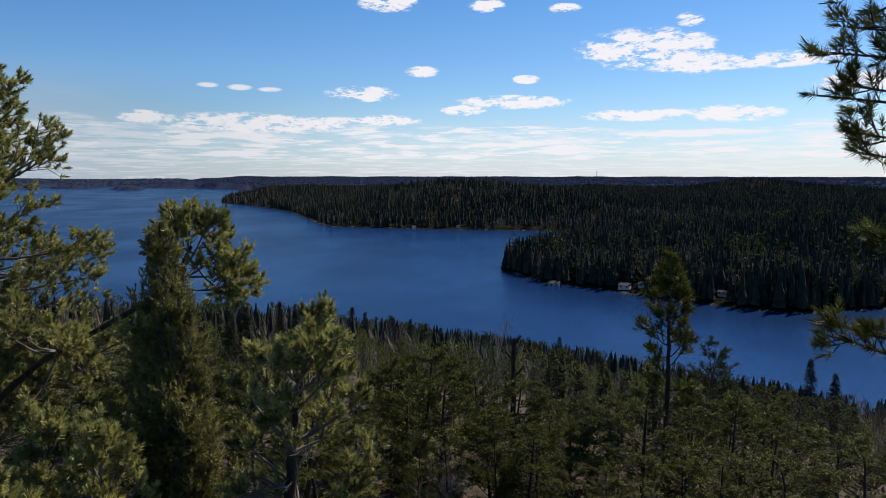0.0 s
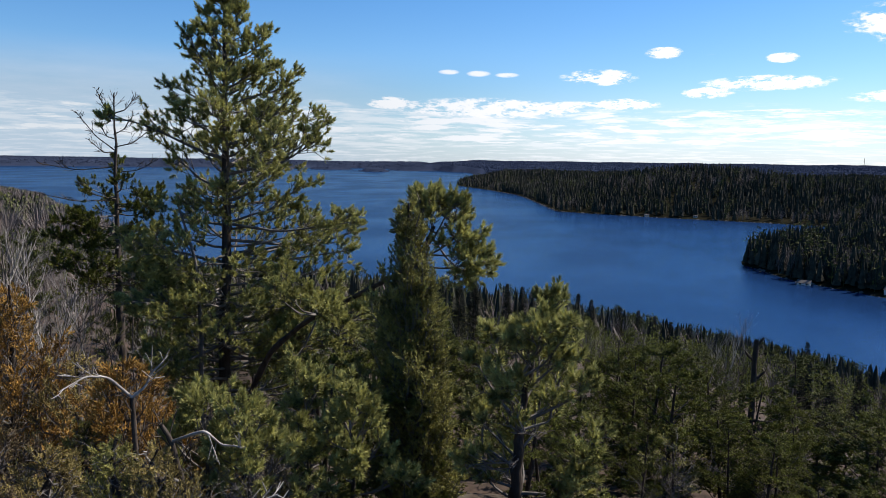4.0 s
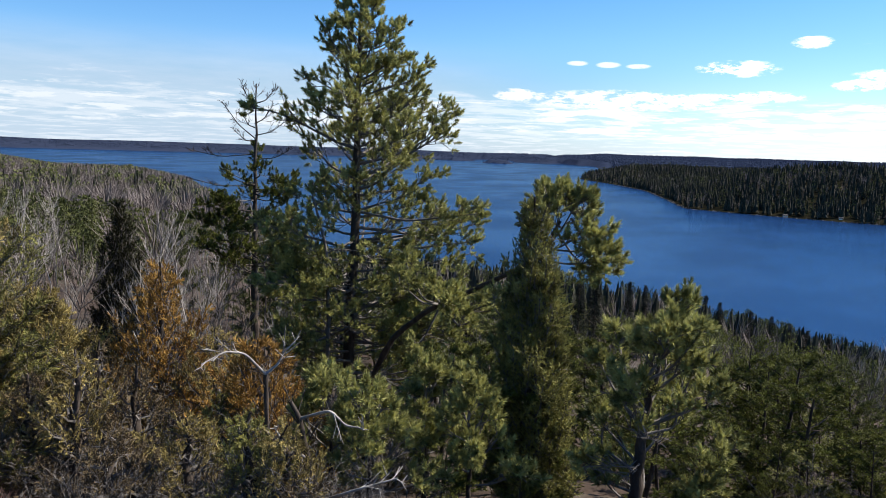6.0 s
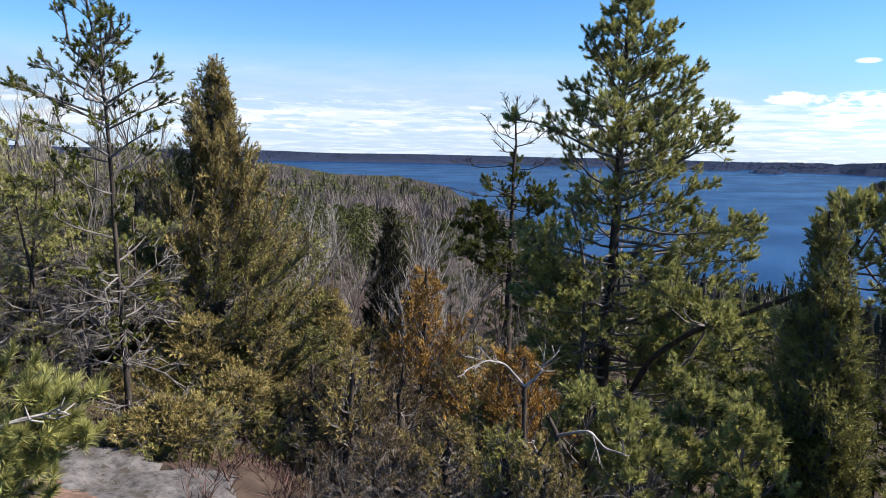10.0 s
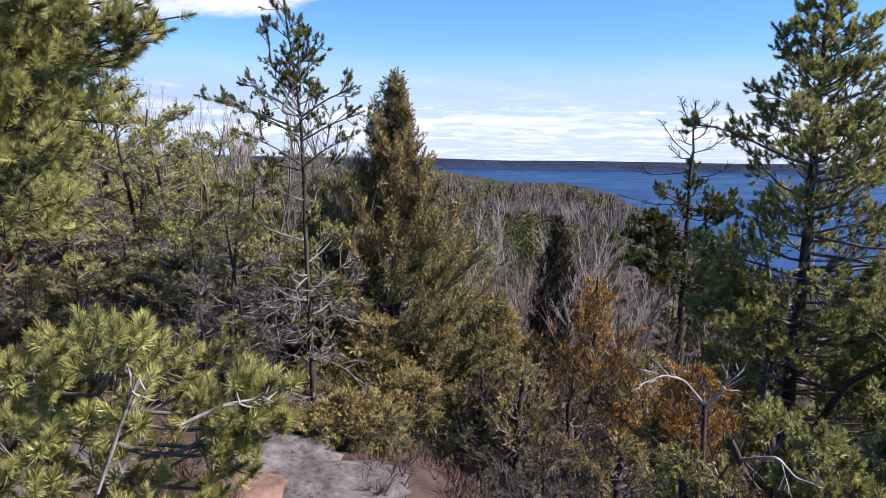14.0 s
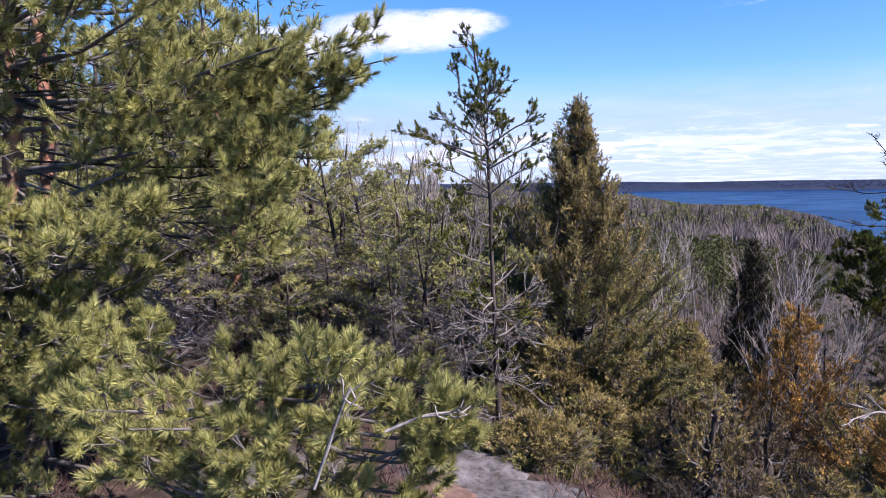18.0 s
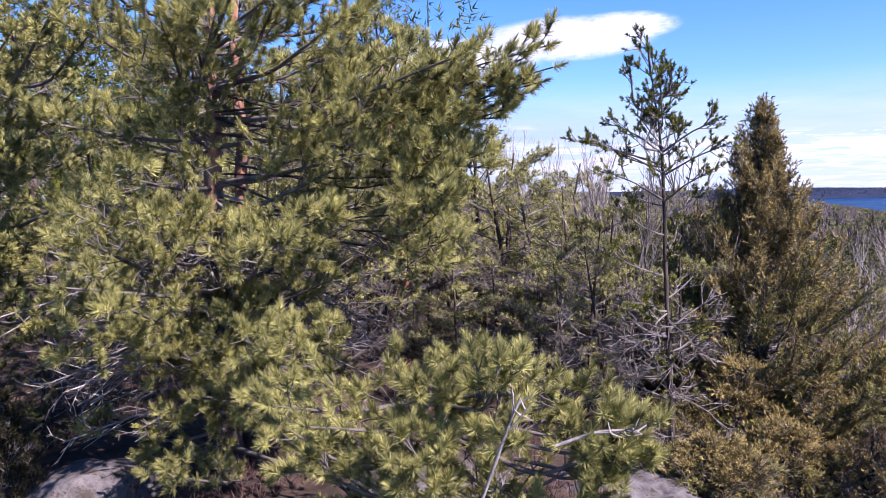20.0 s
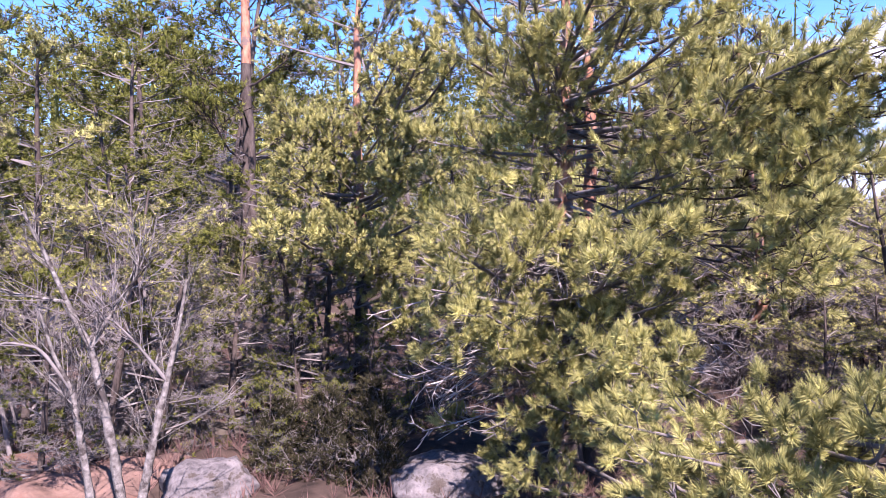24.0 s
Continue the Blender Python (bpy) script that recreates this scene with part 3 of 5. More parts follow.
for name, az0, az1, d0, d1, n, corners in (("cape_forest", -38, 0, 330, 800, 15500, CAPE), ("far_cape_forest", -36, 20, 780, 1500, 20000, FAR_CAPE), ("far_cape_forest", -36, 20, 1500, 2700, 22000, FAR_CAPE)):
    x, y = scatter(rg, n, az0, az1, d0, d1, lambda x, y: (inside(x, y, corners) > 3) & clear_of_cabins(x, y))
    mix = 0.9 * wavy(x, y, 170, 31) + 0.5 * wavy(x, y, 60, 32) + rand(x, -0.7, 0.7)
    k = mix > -0.32
    k0 = k & (np.hypot(x, y) > 1200)
    if k0.any():
        wood(name, SPRUCES, x[k0], y[k0], rand(x[k0], 10, 18), rand(x[k0], 0.9, 1.4), SPRUCE_FAR, "dark spruce forest far along a cape")
    k = k & ~k0
    wood(name, CAPE_FIRS, x[k], y[k], rand(x[k], 9, 19), rand(x[k], 0.7, 1.15), SPRUCE_FAR, "dark spruce forest on a cape across the lake")
    k2 = (mix <= -0.32) & (mix > -0.48)
    wood(name, CAPE_PINES, x[k2], y[k2], rand(x[k2], 12, 20), rand(x[k2], 0.9, 1.3), PINE_FAR, "pine forest on a cape across the lake")
    k3 = mix <= -0.48
    wood(name, CAPE_BARES, x[k3], y[k3], rand(x[k3], 9, 16), rand(x[k3], 0.9, 1.4), BARE_FAR, "leafless birch wood on a cape across the lake")

# wooded ridge and headland on the near shore, lower towards the lake
x, y = scatter(rg, 26000, 41, 90, 120, 1000, lambda x, y: land(x, y) > 1.5)
d, az = np.hypot(x, y), np.degrees(np.arctan2(-x, y))
cap = 60 - d * np.tan(np.radians(np.interp(az, [41, 46, 47, 51, 56, 60, 66, 74, 90], [4.0, 3.2, 2.5, 1.75, 1.7, 1.0, 0.8, 0.4, 0.0]))) - land(x, y)
m = cap > 3
x, y, d, az, cap = x[m], y[m], d[m], az[m], cap[m]
mix = wavy(x, y, 130, 41) + 0.7 * wavy(x, y, 40, 42) + rand(x, -0.3, 0.3)
for low, high, shapes, h0, h1, w0, w1, mat, label in ((0.42, 9, SPRUCES, 8, 14, 0.8, 1.2, SPRUCE_FAR, "scattered spruces on a wooded headland"), (0.2, 0.42, PINES, 9, 13, 0.9, 1.3, PINE_FAR, "scattered pines on a wooded headland"),
                                                      (-9, 0.2, BARES, 8, 13, 1.0, 1.5, BARE_FAR, "grey leafless birch wood on a headland")):
    k = (mix > low) & (mix <= high)
    if shapes is BARES:
        k4 = k & (d < 330)
        k = k & (d >= 330)
        wood("headland_forest", TWIGGY, x[k4], y[k4], np.minimum(rand(x[k4], h0, h1), cap[k4] * rand(x[k4], 0.8, 1.05)), rand(x[k4], w0, w1), mat, label)
    wood("headland_forest", shapes, x[k], y[k], np.minimum(rand(x[k], h0, h1), cap[k] * rand(x[k], 0.8, 1.05)), rand(x[k], w0, w1), mat, label)
# the wooded slope down to the near shore
x, y = scatter(rg, 8000, -60, 44, 60, 300, lambda x, y: land(x, y) > 1.0)
d, az = np.hypot(x, y), np.degrees(np.arctan2(-x, y))
cap = 60 - d * np.tan(np.radians(np.interp(az, [-32, -20, -10, 0, 10, 20, 40], [15.0, 14.3, 13.1, 11.9, 10.3, 9.2, 7.5]))) - land(x, y)
m = cap > 2.5
x, y, d, az, cap = x[m], y[m], d[m], az[m], cap[m]
mix = wavy(x, y, 60, 51) + rand(x, -0.6, 0.6)
for low, high, shapes, h0, h1, w0, w1, mat, label in ((-0.1, 9, FIRRY, 8, 14, 0.7, 1.05, SPRUCE_FAR, "dark spruces on the slope above the shore"), (-0.32, -0.1, FINE_PINES, 9, 14, 0.9, 1.2, PINE_FAR, "pines on the slope above the shore"),
                                                      (-9, -0.32, TWIGGY, 7, 11, 0.9, 1.3, BARE_FAR, "leafless birches on the slope above the shore")):
    k = (mix > low) & (mix <= high)
    wood("slope_forest", shapes, x[k], y[k], np.minimum(rand(x[k], h0, h1), cap[k] * rand(x[k], 0.85, 1.08)), rand(x[k], w0, w1), mat, label)
# finer trees nearer by: down the slope and in the hollow towards the headland
x, y = scatter(rg, 650, -60, 42, 22, 75, lambda x, y: land(x, y) > 1.0)
d, az = np.hypot(x, y), np.degrees(np.arctan2(-x, y))
cap = 60 - d * np.tan(np.radians(np.interp(az, [-32, -20, -10, 0, 10, 20, 40], [16.0, 15.0, 13.6, 12.8, 11.4, 10.6, 9.5]))) - land(x, y)
m = cap > 1.5
x, y, cap = x[m], y[m], cap[m]
k = rand(x, 0, 1) < 0.75
# backlit shade of these slope pines is put into their needle colour
wood("slope_wood", FINE_PINES, x[k], y[k], np.minimum(rand(x[k], 6, 9), cap[k] * rand(x[k], 0.6, 1.05)), rand(x[k], 0.9, 1.3), PINE_DARK_SHADED, "young pines on the slope above the shore")
wood("slope_wood", TWIGGY, x[~k], y[~k], np.minimum(rand(x[~k], 5, 8), cap[~k] * rand(x[~k], 0.6, 1.05)), rand(x[~k], 0.8, 1.2), BARE_FAR, "leafless birches on the slope above the shore")
x, y = scatter(rg, 1500, 38, 84, 18, 140, lambda x, y: land(x, y) > 1.0)
d, az = np.hypot(x, y), np.degrees(np.arctan2(-x, y))
cap = 60 - d * np.tan(np.radians(np.interp(az, [38, 50, 60, 66, 74, 84], [6.5, 4.6, 3.4, 2.6, 1.2, 0.2]))) - land(x, y)
m = cap > 1.5
x, y, cap = x[m], y[m], cap[m]
k = wavy(x, y, 50, 61) + rand(x, -0.4, 0.4) > -0.02
wood("hollow_wood", BRUSHY, x[k], y[k], np.minimum(rand(x[k], 6, 10), cap[k] * rand(x[k], 0.5, 1.05)), rand(x[k], 0.8, 1.2), PINE_FAR, "pines among bare birches in a hollow")
wood("hollow_wood", TWIGGY, x[~k], y[~k], np.minimum(rand(x[~k], 5, 9), cap[~k] * rand(x[~k], 0.5, 1.05)), rand(x[~k], 0.9, 1.3), BARE_FAR, "leafless grey birches in a hollow")
# pines behind the hilltop, coloured dark for the shade deep in the wood
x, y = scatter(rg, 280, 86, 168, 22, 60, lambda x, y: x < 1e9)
wood("hill_wood", HILL_PINES, x, y, rand(x, 7, 12), rand(x, 0.9, 1.4), PINE_DARK_SHADED, "pines deeper in the hilltop wood, its shade in their colour")
# woods on the far plain and isles, haze blue painted into their colour
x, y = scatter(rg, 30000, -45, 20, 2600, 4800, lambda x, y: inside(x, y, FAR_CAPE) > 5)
wood("plain_forest", SPIKES, x, y, rand(x, 6, 12), rand(x, 3.0, 5.0), HAZED_FAR, "distant forest on the plain, haze blue in its colour", True)
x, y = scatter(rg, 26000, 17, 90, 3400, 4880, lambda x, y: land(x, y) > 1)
wood("shore_forest", SPIKES, x, y, rand(x, 5, 9), rand(x, 3.5, 6.0), HAZED_FAR, "distant forest on the far shore, haze blue in its colour", True)

# ---- trees ----
def bend(P0, way, length, up, steps, rng, wild=0.12):
    """A limb's line that starts at P0 along way and turns upwards (or down) as it goes."""
    P, d = [np.array(P0, dtype=np.float64)], unit(np.array(way, dtype=np.float64))
    s = length / steps
    for _ in range(steps):
        d = unit(d + np.array((0, 0, up / steps)) + rng.normal(0, wild, 3))
        P.append(P[-1] + d * s)
    return np.array(P)


def along(P, u):
    """Points and directions at the fractions u of a line."""
    x = np.asarray(u) * (len(P) - 1)
    i = np.clip(x.astype(int), 0, len(P) - 2)
    f = (x - i)[:, None]
    return P[i] * (1 - f) + P[i + 1] * f, unit(P[i + 1] - P[i])


def spray(P, length, rng, fine, bare=0.3, flat=0.5):
    """Side twigs of a limb and the shoots that carry its needles: twig starts, ends, shoot bases, shoot ways."""
    m = max(3, int(length * fine["twigs"]))
    u = bare + (1 - bare) * rng.uniform(0, 1, m) ** 0.8
    o, d = along(P, u)
    a, b = across(d)
    phi = rng.uniform(0, 2 * np.pi, (m, 1))
    side = a * np.cos(phi) + b * np.sin(phi) * (1 - flat)
    way = unit(d * rng.uniform(0.5, 1.2, (m, 1)) + unit(side) * rng.uniform(0.5, 1.0, (m, 1)) + np.array((0, 0, 0.25)))
    ln = (fine["side"] * length * (1.15 - u) * rng.uniform(0.5, 1.2, m) + 0.05)[:, None]
    e = o + way * ln
    A, B = [o], [e]
    S, D = [e], [unit(way * 0.8 + np.array((0, 0, 0.55)))]
    for _ in range(fine["kids"]):
        f = rng.uniform(0.35, 1.0, (m, 1))
        o2 = o + way * ln * f
        w2 = unit(way + rng.normal(0, 0.55, (m, 3)) + np.array((0, 0, 0.2)))
        e2 = o2 + w2 * (ln * 0.45 * rng.uniform(0.4, 1.1, (m, 1)) + 0.03)
        A.append(o2), B.append(e2)
        S.append(e2), D.append(unit(w2 * 0.8 + np.array((0, 0, 0.5))))
    tip, td = along(P, np.linspace(0.8, 1.0, 3))
    S.append(tip), D.append(td)
    return np.concatenate(A), np.concatenate(B), np.concatenate(S), np.concatenate(D)


CLOSE = dict(twigs=8, side=0.38, kids=3, n=126, len=0.058, wide=0.0043, shoot=0.055, spread=(2, 80), r=0.0035)
HERO = dict(twigs=10, side=0.36, kids=4, n=62, len=0.052, wide=0.0092, shoot=0.050, spread=(4, 82), r=0.0036)
MIDDLE = dict(twigs=10, side=0.42, kids=4, n=20, len=0.085, wide=0.012, shoot=0.07, spread=(8, 80), r=0.006)


def pine(name, label, trunk, r0, limbs, reach, fine, seed, bark=BARK_DARK, leaf=PINE_NEEDLE, clear=0.25, rise=(0.1, 0.7), top=0.55, lean=(0, 0, 0), skip=None, dead=0, category="pine tree", bare=0.3, high=None, sides=9, group="", leader=True):
    """A pine with a trunk along the given points; limbs leave it from the fraction clear upwards, reach(h) metres long."""
    rng = np.random.default_rng(seed)
    K = np.array(trunk, dtype=np.float64)
    t = np.linspace(0, 1, 22)
    P = np.stack([np.interp(t, np.linspace(0, 1, len(K)), K[:, i]) for i in range(3)], -1)
    P[1:-1] = (P[:-2] + 2 * P[1:-1] + P[2:]) / 4
    P[1:-1] += rng.normal(0, r0 * 0.12, (20, 3)) * np.array((1, 1, 0))
    base = P[0].copy()
    tree = stand(name, base, label, category, group)
    P = P - base
    R = r0 * ((1 - t) ** 0.85 * 0.93 + 0.07) + r0 * 0.5 * np.exp(-t * 22)
    split = 14 if bark is BARK_RED else 21
    g = Geo()
    g.add(*tube(P[:split + 1], R[:split + 1], sides, 0.05, rng))
    if high is not None and split == 21:
        cut = int(high * 21)
        g = Geo()
        g.add(*tube(P[:cut + 1], R[:cut + 1], sides, 0.05, rng))
        part("trunk", g.mesh("trunk", bark, True), tree)
        g = Geo()
        g.add(*tube(P[cut:], R[cut:], sides, 0.04, rng))
        part("upper_trunk", g.mesh("upper_trunk", BARK_RED, True), tree, "flaky orange upper trunk")
    else:
        if split < 21:
            g.add(*tube(P[split:], R[split:], sides, 0.05, rng))
        part("trunk", g.mesh("trunk", bark, True), tree)
    for i in range(limbs):
        h = clear + (0.985 - clear) * ((i + rng.uniform(0, 0.8)) / limbs) ** 0.95
        az = i * 2.399 + rng.uniform(-0.5, 0.5)
        if skip is not None and skip(h, az):
            continue
        o, _ = along(P, np.array([h]))
        L = reach(h) * rng.uniform(0.6, 1.15)
        q = (h - clear) / (1 - clear)
        e = rise[0] + (rise[1] - rise[0]) * q + rng.uniform(-0.15, 0.15)
        way = np.array((math.cos(az) * math.cos(e), math.sin(az) * math.cos(e), math.sin(e))) + np.array(lean)
        line = bend(o[0], way, L, 0.55 * (1 - 0.5 * q), 6, rng, 0.10)
        rl = min(float(np.interp(h, t, R)) * 0.5, 0.007 + 0.012 * L)
        g = Geo()
        g.add(*tube(line, np.linspace(rl, 0.005, 7), 5))
        A, B, S, D = spray(line, L, rng, fine, bare)
        g.add(*twigs(A, B, fine["r"] * 1.4, fine["r"] * 0.7))
        limb = part("limb", g.mesh("limb", BARK_RED if (bark is BARK_RED and h > 0.5) else TWIG if fine is not MIDDLE else BARK_DARK), tree)
        g = Geo()
        g.add(*needles(S, D, fine["n"], fine["len"], fine["wide"], fine["shoot"], fine["spread"], rng))
        tagged(part("needles", g.mesh("needles", leaf), limb), kind="stuff")
    # leader
    if not leader:
        fine = dict(fine, n=1, wide=0.001)
    lead = bend(P[-2], P[-1] - P[-2], 0.25, 0.2, 3, rng, 0.05)
    A, B, S, D = spray(lead, 0.5, rng, fine, 0.0)
    g = Geo()
    g.add(*tube(lead, [0.012, 0.01, 0.008, 0.004], 4))
    g.add(*twigs(A, B, fine["r"] * 1.4, fine["r"] * 0.7))
    limb = part("limb", g.mesh("limb", TWIG), tree)
    g = Geo()
    g.add(*needles(S, D, fine["n"], fine["len"], fine["wide"], fine["shoot"], fine["spread"], rng))
    tagged(part("needles", g.mesh("needles", leaf), limb), kind="stuff")
    # dead snags low on the trunk
    for i in range(dead):
        h = rng.uniform(0.06, clear + 0.15)
        o, _ = along(P, np.array([h]))
        az = rng.uniform(0, 6.28)
        line = bend(o[0], (math.cos(az), math.sin(az), rng.uniform(-0.2, 0.3)), rng.uniform(0.3, 0.7), rng.uniform(-0.6, 0.3), 5, rng, 0.2)
        A, B, S, D = spray(line, 0.8, rng, fine, 0.2)
        g = Geo()
        g.add(*tube(line, np.linspace(0.009, 0.003, 6), 4))
        g.add(*twigs(A, B, 0.005, 0.002))
        part("dead_branch", g.mesh("dead_branch", TWIG), tree, "bare grey dead branch")
    return tree


def limb_of(tree, points, r0, r1, fine, seed, leaf=PINE_NEEDLE, length=1.0, bare=0.5, mat=BARK_DARK, label=""):
    """A single limb of a tree along given points in the world, with needles past the fraction bare (1: none)."""
    rng = np.random.default_rng(seed)
    K = np.array(points, dtype=np.float64) - np.array(tree.location)
    t = np.linspace(0, 1, 5 * len(K))
    P = np.stack([np.interp(t, np.linspace(0, 1, len(K)), K[:, i]) for i in range(3)], -1)
    P[1:-1] = (P[:-2] + P[1:-1] + P[2:]) / 3
    g = Geo()
    g.add(*tube(P, np.linspace(r0, r1, len(P)), 6, 0.10, rng))
    A, B, S, D = spray(P, length, rng, fine, bare if bare < 1 else 0.3)
    g.add(*twigs(A, B, fine["r"] * 1.3, fine["r"] * 0.7))
    limb = part("limb", g.mesh("limb", mat, True), tree, label)
    if bare < 1:
        g = Geo()
        g.add(*needles(S, D, fine["n"], fine["len"], fine["wide"], fine["shoot"], fine["spread"], rng))
        tagged(part("needles", g.mesh("needles", leaf), limb), kind="stuff")
    return limb


def juniper(name, label, base, top, width, branches, seed, leaf, leaf_low=None, shape=1.0, fine=9, lean=(0, 0), per=30, bare_low=0.0, size=1.0):
    """A dense upswept juniper: stem, steep branches, sprays of short needles, dead grey twigs inside."""
    rng = np.random.default_rng(seed)
    H = top - base[2]
    tree = stand(name, base, label, "juniper")
    stem = np.stack([np.linspace(0, lean[0], 10), np.linspace(0, lean[1], 10), np.linspace(0, H, 10)], -1)
    stem[1:-1, :2] += rng.normal(0, 0.02, (8, 2))
    g = Geo()
    g.add(*tube(stem, np.linspace(0.07, 0.008, 10), 7, 0.06, rng))
    part("stem", g.mesh("stem", BARK_DARK, True), tree)
    wood_, hi, lo, grey = Geo(), Geo(), Geo(), Geo()
    for i in range(branches):
        ht = 0.06 + 0.93 * ((i + rng.uniform()) / branches) ** 1.05          # height of the branch's tip
        h = max(0.01, ht - min(0.20, (1 - ht) * 0.8 + 0.05))
        o, _ = along(stem, np.array([h]))
        az = i * 2.399 + rng.uniform(-0.6, 0.6)
        far = rng.uniform(0.55, 1.0) if rng.uniform() < 0.8 else rng.uniform(1.0, 1.35)
        w = (width * (1 - ht) ** shape * (0.55 + 0.45 * smooth(0.0, 0.2, ht)) * far + 0.02) * (1 + (0.2 * math.sin(3 * az + seed) + 0.15 * math.sin(9 * ht * 3 + 2 * az)) * (1 - ht * 0.7))
        tip, _ = along(stem, np.array([ht]))
        e = tip[0] - o[0] + np.array((math.cos(az) * w, math.sin(az) * w, 0))
        u = np.linspace(0, 1, 7)[:, None]
        line = o + e * np.concatenate([u ** 0.8, u ** 0.8, u ** 1.7], 1) + rng.normal(0, 0.012, (7, 3))
        wood_.add(*tube(line, np.linspace(0.008 + 0.006 * (1 - h), 0.002, 7), 3))
        # side shoots in flat fans along the outer part of the branch
        m = max(4, int(per * (0.08 + 0.75 * w)))
        f = rng.uniform(0.30, 1.0, m) ** 0.75
        bo, bd = along(line, f)
        bw = unit(bd * 0.8 + rng.normal(0, 0.42, (m, 3)) + np.array((0, 0, 0.25)))
        bl = (0.05 + 0.16 * rng.uniform(0.3, 1, m) * (1.2 - f))[:, None] * size * (0.3 + 0.7 * min(1, (1 - ht) * 2.5))
        wood_.add(*twigs(bo, bo + bw * bl, 0.0022, 0.0012))
        live = rng.uniform(0, 1, m) > bare_low * (1 - smooth(0.1, 0.6, h)) * (0.4 + 0.9 * rng.uniform())
        tgt = lo if (leaf_low is not None and rng.uniform() > smooth(0.0, 0.5, h + 0.1 * rng.normal())) else hi
        k = int(live.sum())
        for q in (0.35, 0.95):
            tgt.add(*needles(bo[live] + bw[live] * bl[live] * q, unit(bw[live] + rng.normal(0, 0.25, (k, 3))), int(fine * 1.4), 0.032 * size, 0.0090 * size, 0.06 * size, (10, 62), rng))
        if (~live).any():
            g0, gw = bo[~live], bw[~live]
            grey.add(*twigs(g0, g0 + gw * 0.15 * size, 0.003, 0.0015))
            grey.add(*twigs(g0 + gw * 0.06, g0 + gw * 0.06 + unit(gw + rng.normal(0, 0.8, gw.shape)) * 0.10 * size, 0.0022, 0.0012))
        if rng.uniform() < 0.5:
            g0 = along(line, rng.uniform(0.1, 0.8, 4))[0]
            grey.add(*twigs(g0, g0 + unit(rng.normal(0, 1, (4, 3)) + np.array((0, 0, 0.2))) * 0.16 * size, 0.0035, 0.0015))
    tagged(part("branchwork", wood_.mesh("branchwork", TWIG), tree, "grey upswept branches"), kind="stuff")
    if hi.n:
        tagged(part("crown", hi.mesh("crown", leaf), tree), kind="stuff")
    if lo.n:
        tagged(part("lower_crown", lo.mesh("lower_crown", leaf_low), tree), kind="stuff")
    if grey.n:
        tagged(part("deadwood", grey.mesh("deadwood", TWIG), tree, "bare grey dead twigs"), kind="stuff")
    return tree


def bare_tree(name, label, base, height, r0, seed, mat=BIRCH, spread=0.5, levels=3, stems=1, category="birch", kids=(7, 6, 5), up=0.5, crook=0.10, first=0.3, lean=(0, 0, 0), joined=False):
    """A leafless tree or bush: stems, boughs and twigs."""
    rng = np.random.default_rng(seed)
    tree = stand(name, base, label, category)
    for s in range(stems):
        az = 6.28 * s / max(stems, 1) + rng.uniform(0, 1)
        lean_s = 0.0 if stems == 1 else rng.uniform(0.15, 0.45)
        line = bend((0.04 * math.cos(az) * (stems > 1), 0.04 * math.sin(az) * (stems > 1), -0.1), np.array((math.cos(az) * lean_s, math.sin(az) * lean_s, 1)) + np.array(lean), height * rng.uniform(0.8, 1.0) if stems > 1 else height, 0.25, 9, rng, crook)
        g = Geo() if not joined or s == 0 else g
        g.add(*tube(line, r0 * (np.linspace(1, 0.12, 10)), 6 if not joined else 4, 0.06, rng))
        stem = tree if joined else part("stem" if stems > 1 else "trunk", g.mesh("stem", mat, True), tree)
        fine_g, todo = g if joined else Geo(), [(line, height, 0)]
        for lv in range(levels):
            nxt = []
            for ln, L, _ in todo:
                for c in range(kids[lv]):
                    f = rng.uniform(first if lv == 0 else 0.2, 0.98)
                    o, d = along(ln, np.array([f]))
                    w = unit(d[0] + unit(rng.normal(0, 1, 3)) * spread * 1.6 + np.array((0, 0, up * 0.5)))
                    l2 = L * (0.42 if lv == 0 else 0.5) * rng.uniform(0.5, 1.1) * (1.15 - f * 0.5)
                    nl = bend(o[0], w, l2, up * 0.6, 4 if lv < 2 else 2, rng, crook * 1.3)
                    r = r0 * (0.34, 0.15, 0.07)[lv]
                    if lv < 2:
                        fine_g.add(*tube(nl, np.linspace(r, r * 0.35, len(nl)), 4 if lv == 0 else 3))
                    else:
                        fine_g.add(*twigs(nl[:-1], nl[1:], max(r, 0.0018), max(r * 0.6, 0.001)))
                    nxt.append((nl, l2, 0))
            todo = nxt
        if not joined:
            tagged(part("branchwork", fine_g.mesh("branchwork", mat), stem), kind="stuff")
    if joined:
        tagged(part("branchwork", g.mesh("branchwork", mat), tree), kind="stuff")
    return tree


def mid_spruce(name, label, H, w, seed, mat=SPRUCE_FAR):
    rng = np.random.default_rng(seed)
    tree = stand(name, (0, 0, 0), label, "spruce tree")
    g = Geo()
    g.add(*tube([(0, 0, -0.5), (0, 0, H * 0.5), (0, 0, H)], [0.012 * H, 0.008 * H, 0.01], 6))
    part("trunk", g.mesh("trunk", BARK_DARK, True), tree)
    g = Geo()
    n = int(H * 55)
    h = rng.uniform(0.05, 1, n) ** 0.9
    L = (w * (1 - h) ** 0.85 + 0.12) * rng.uniform(0.6, 1.15, n)
    az = rng.uniform(0, 6.28, n)
    for q in range(5):
        f = (q + 0.6) / 5
        o = np.stack([np.cos(az) * L * f, np.sin(az) * L * f, h * H - 0.25 * L * f + 0.2 * L * f * f], -1)
        d = np.stack([np.cos(az), np.sin(az), -0.2 + 0 * az], -1) + rng.normal(0, 0.35, (n, 3))
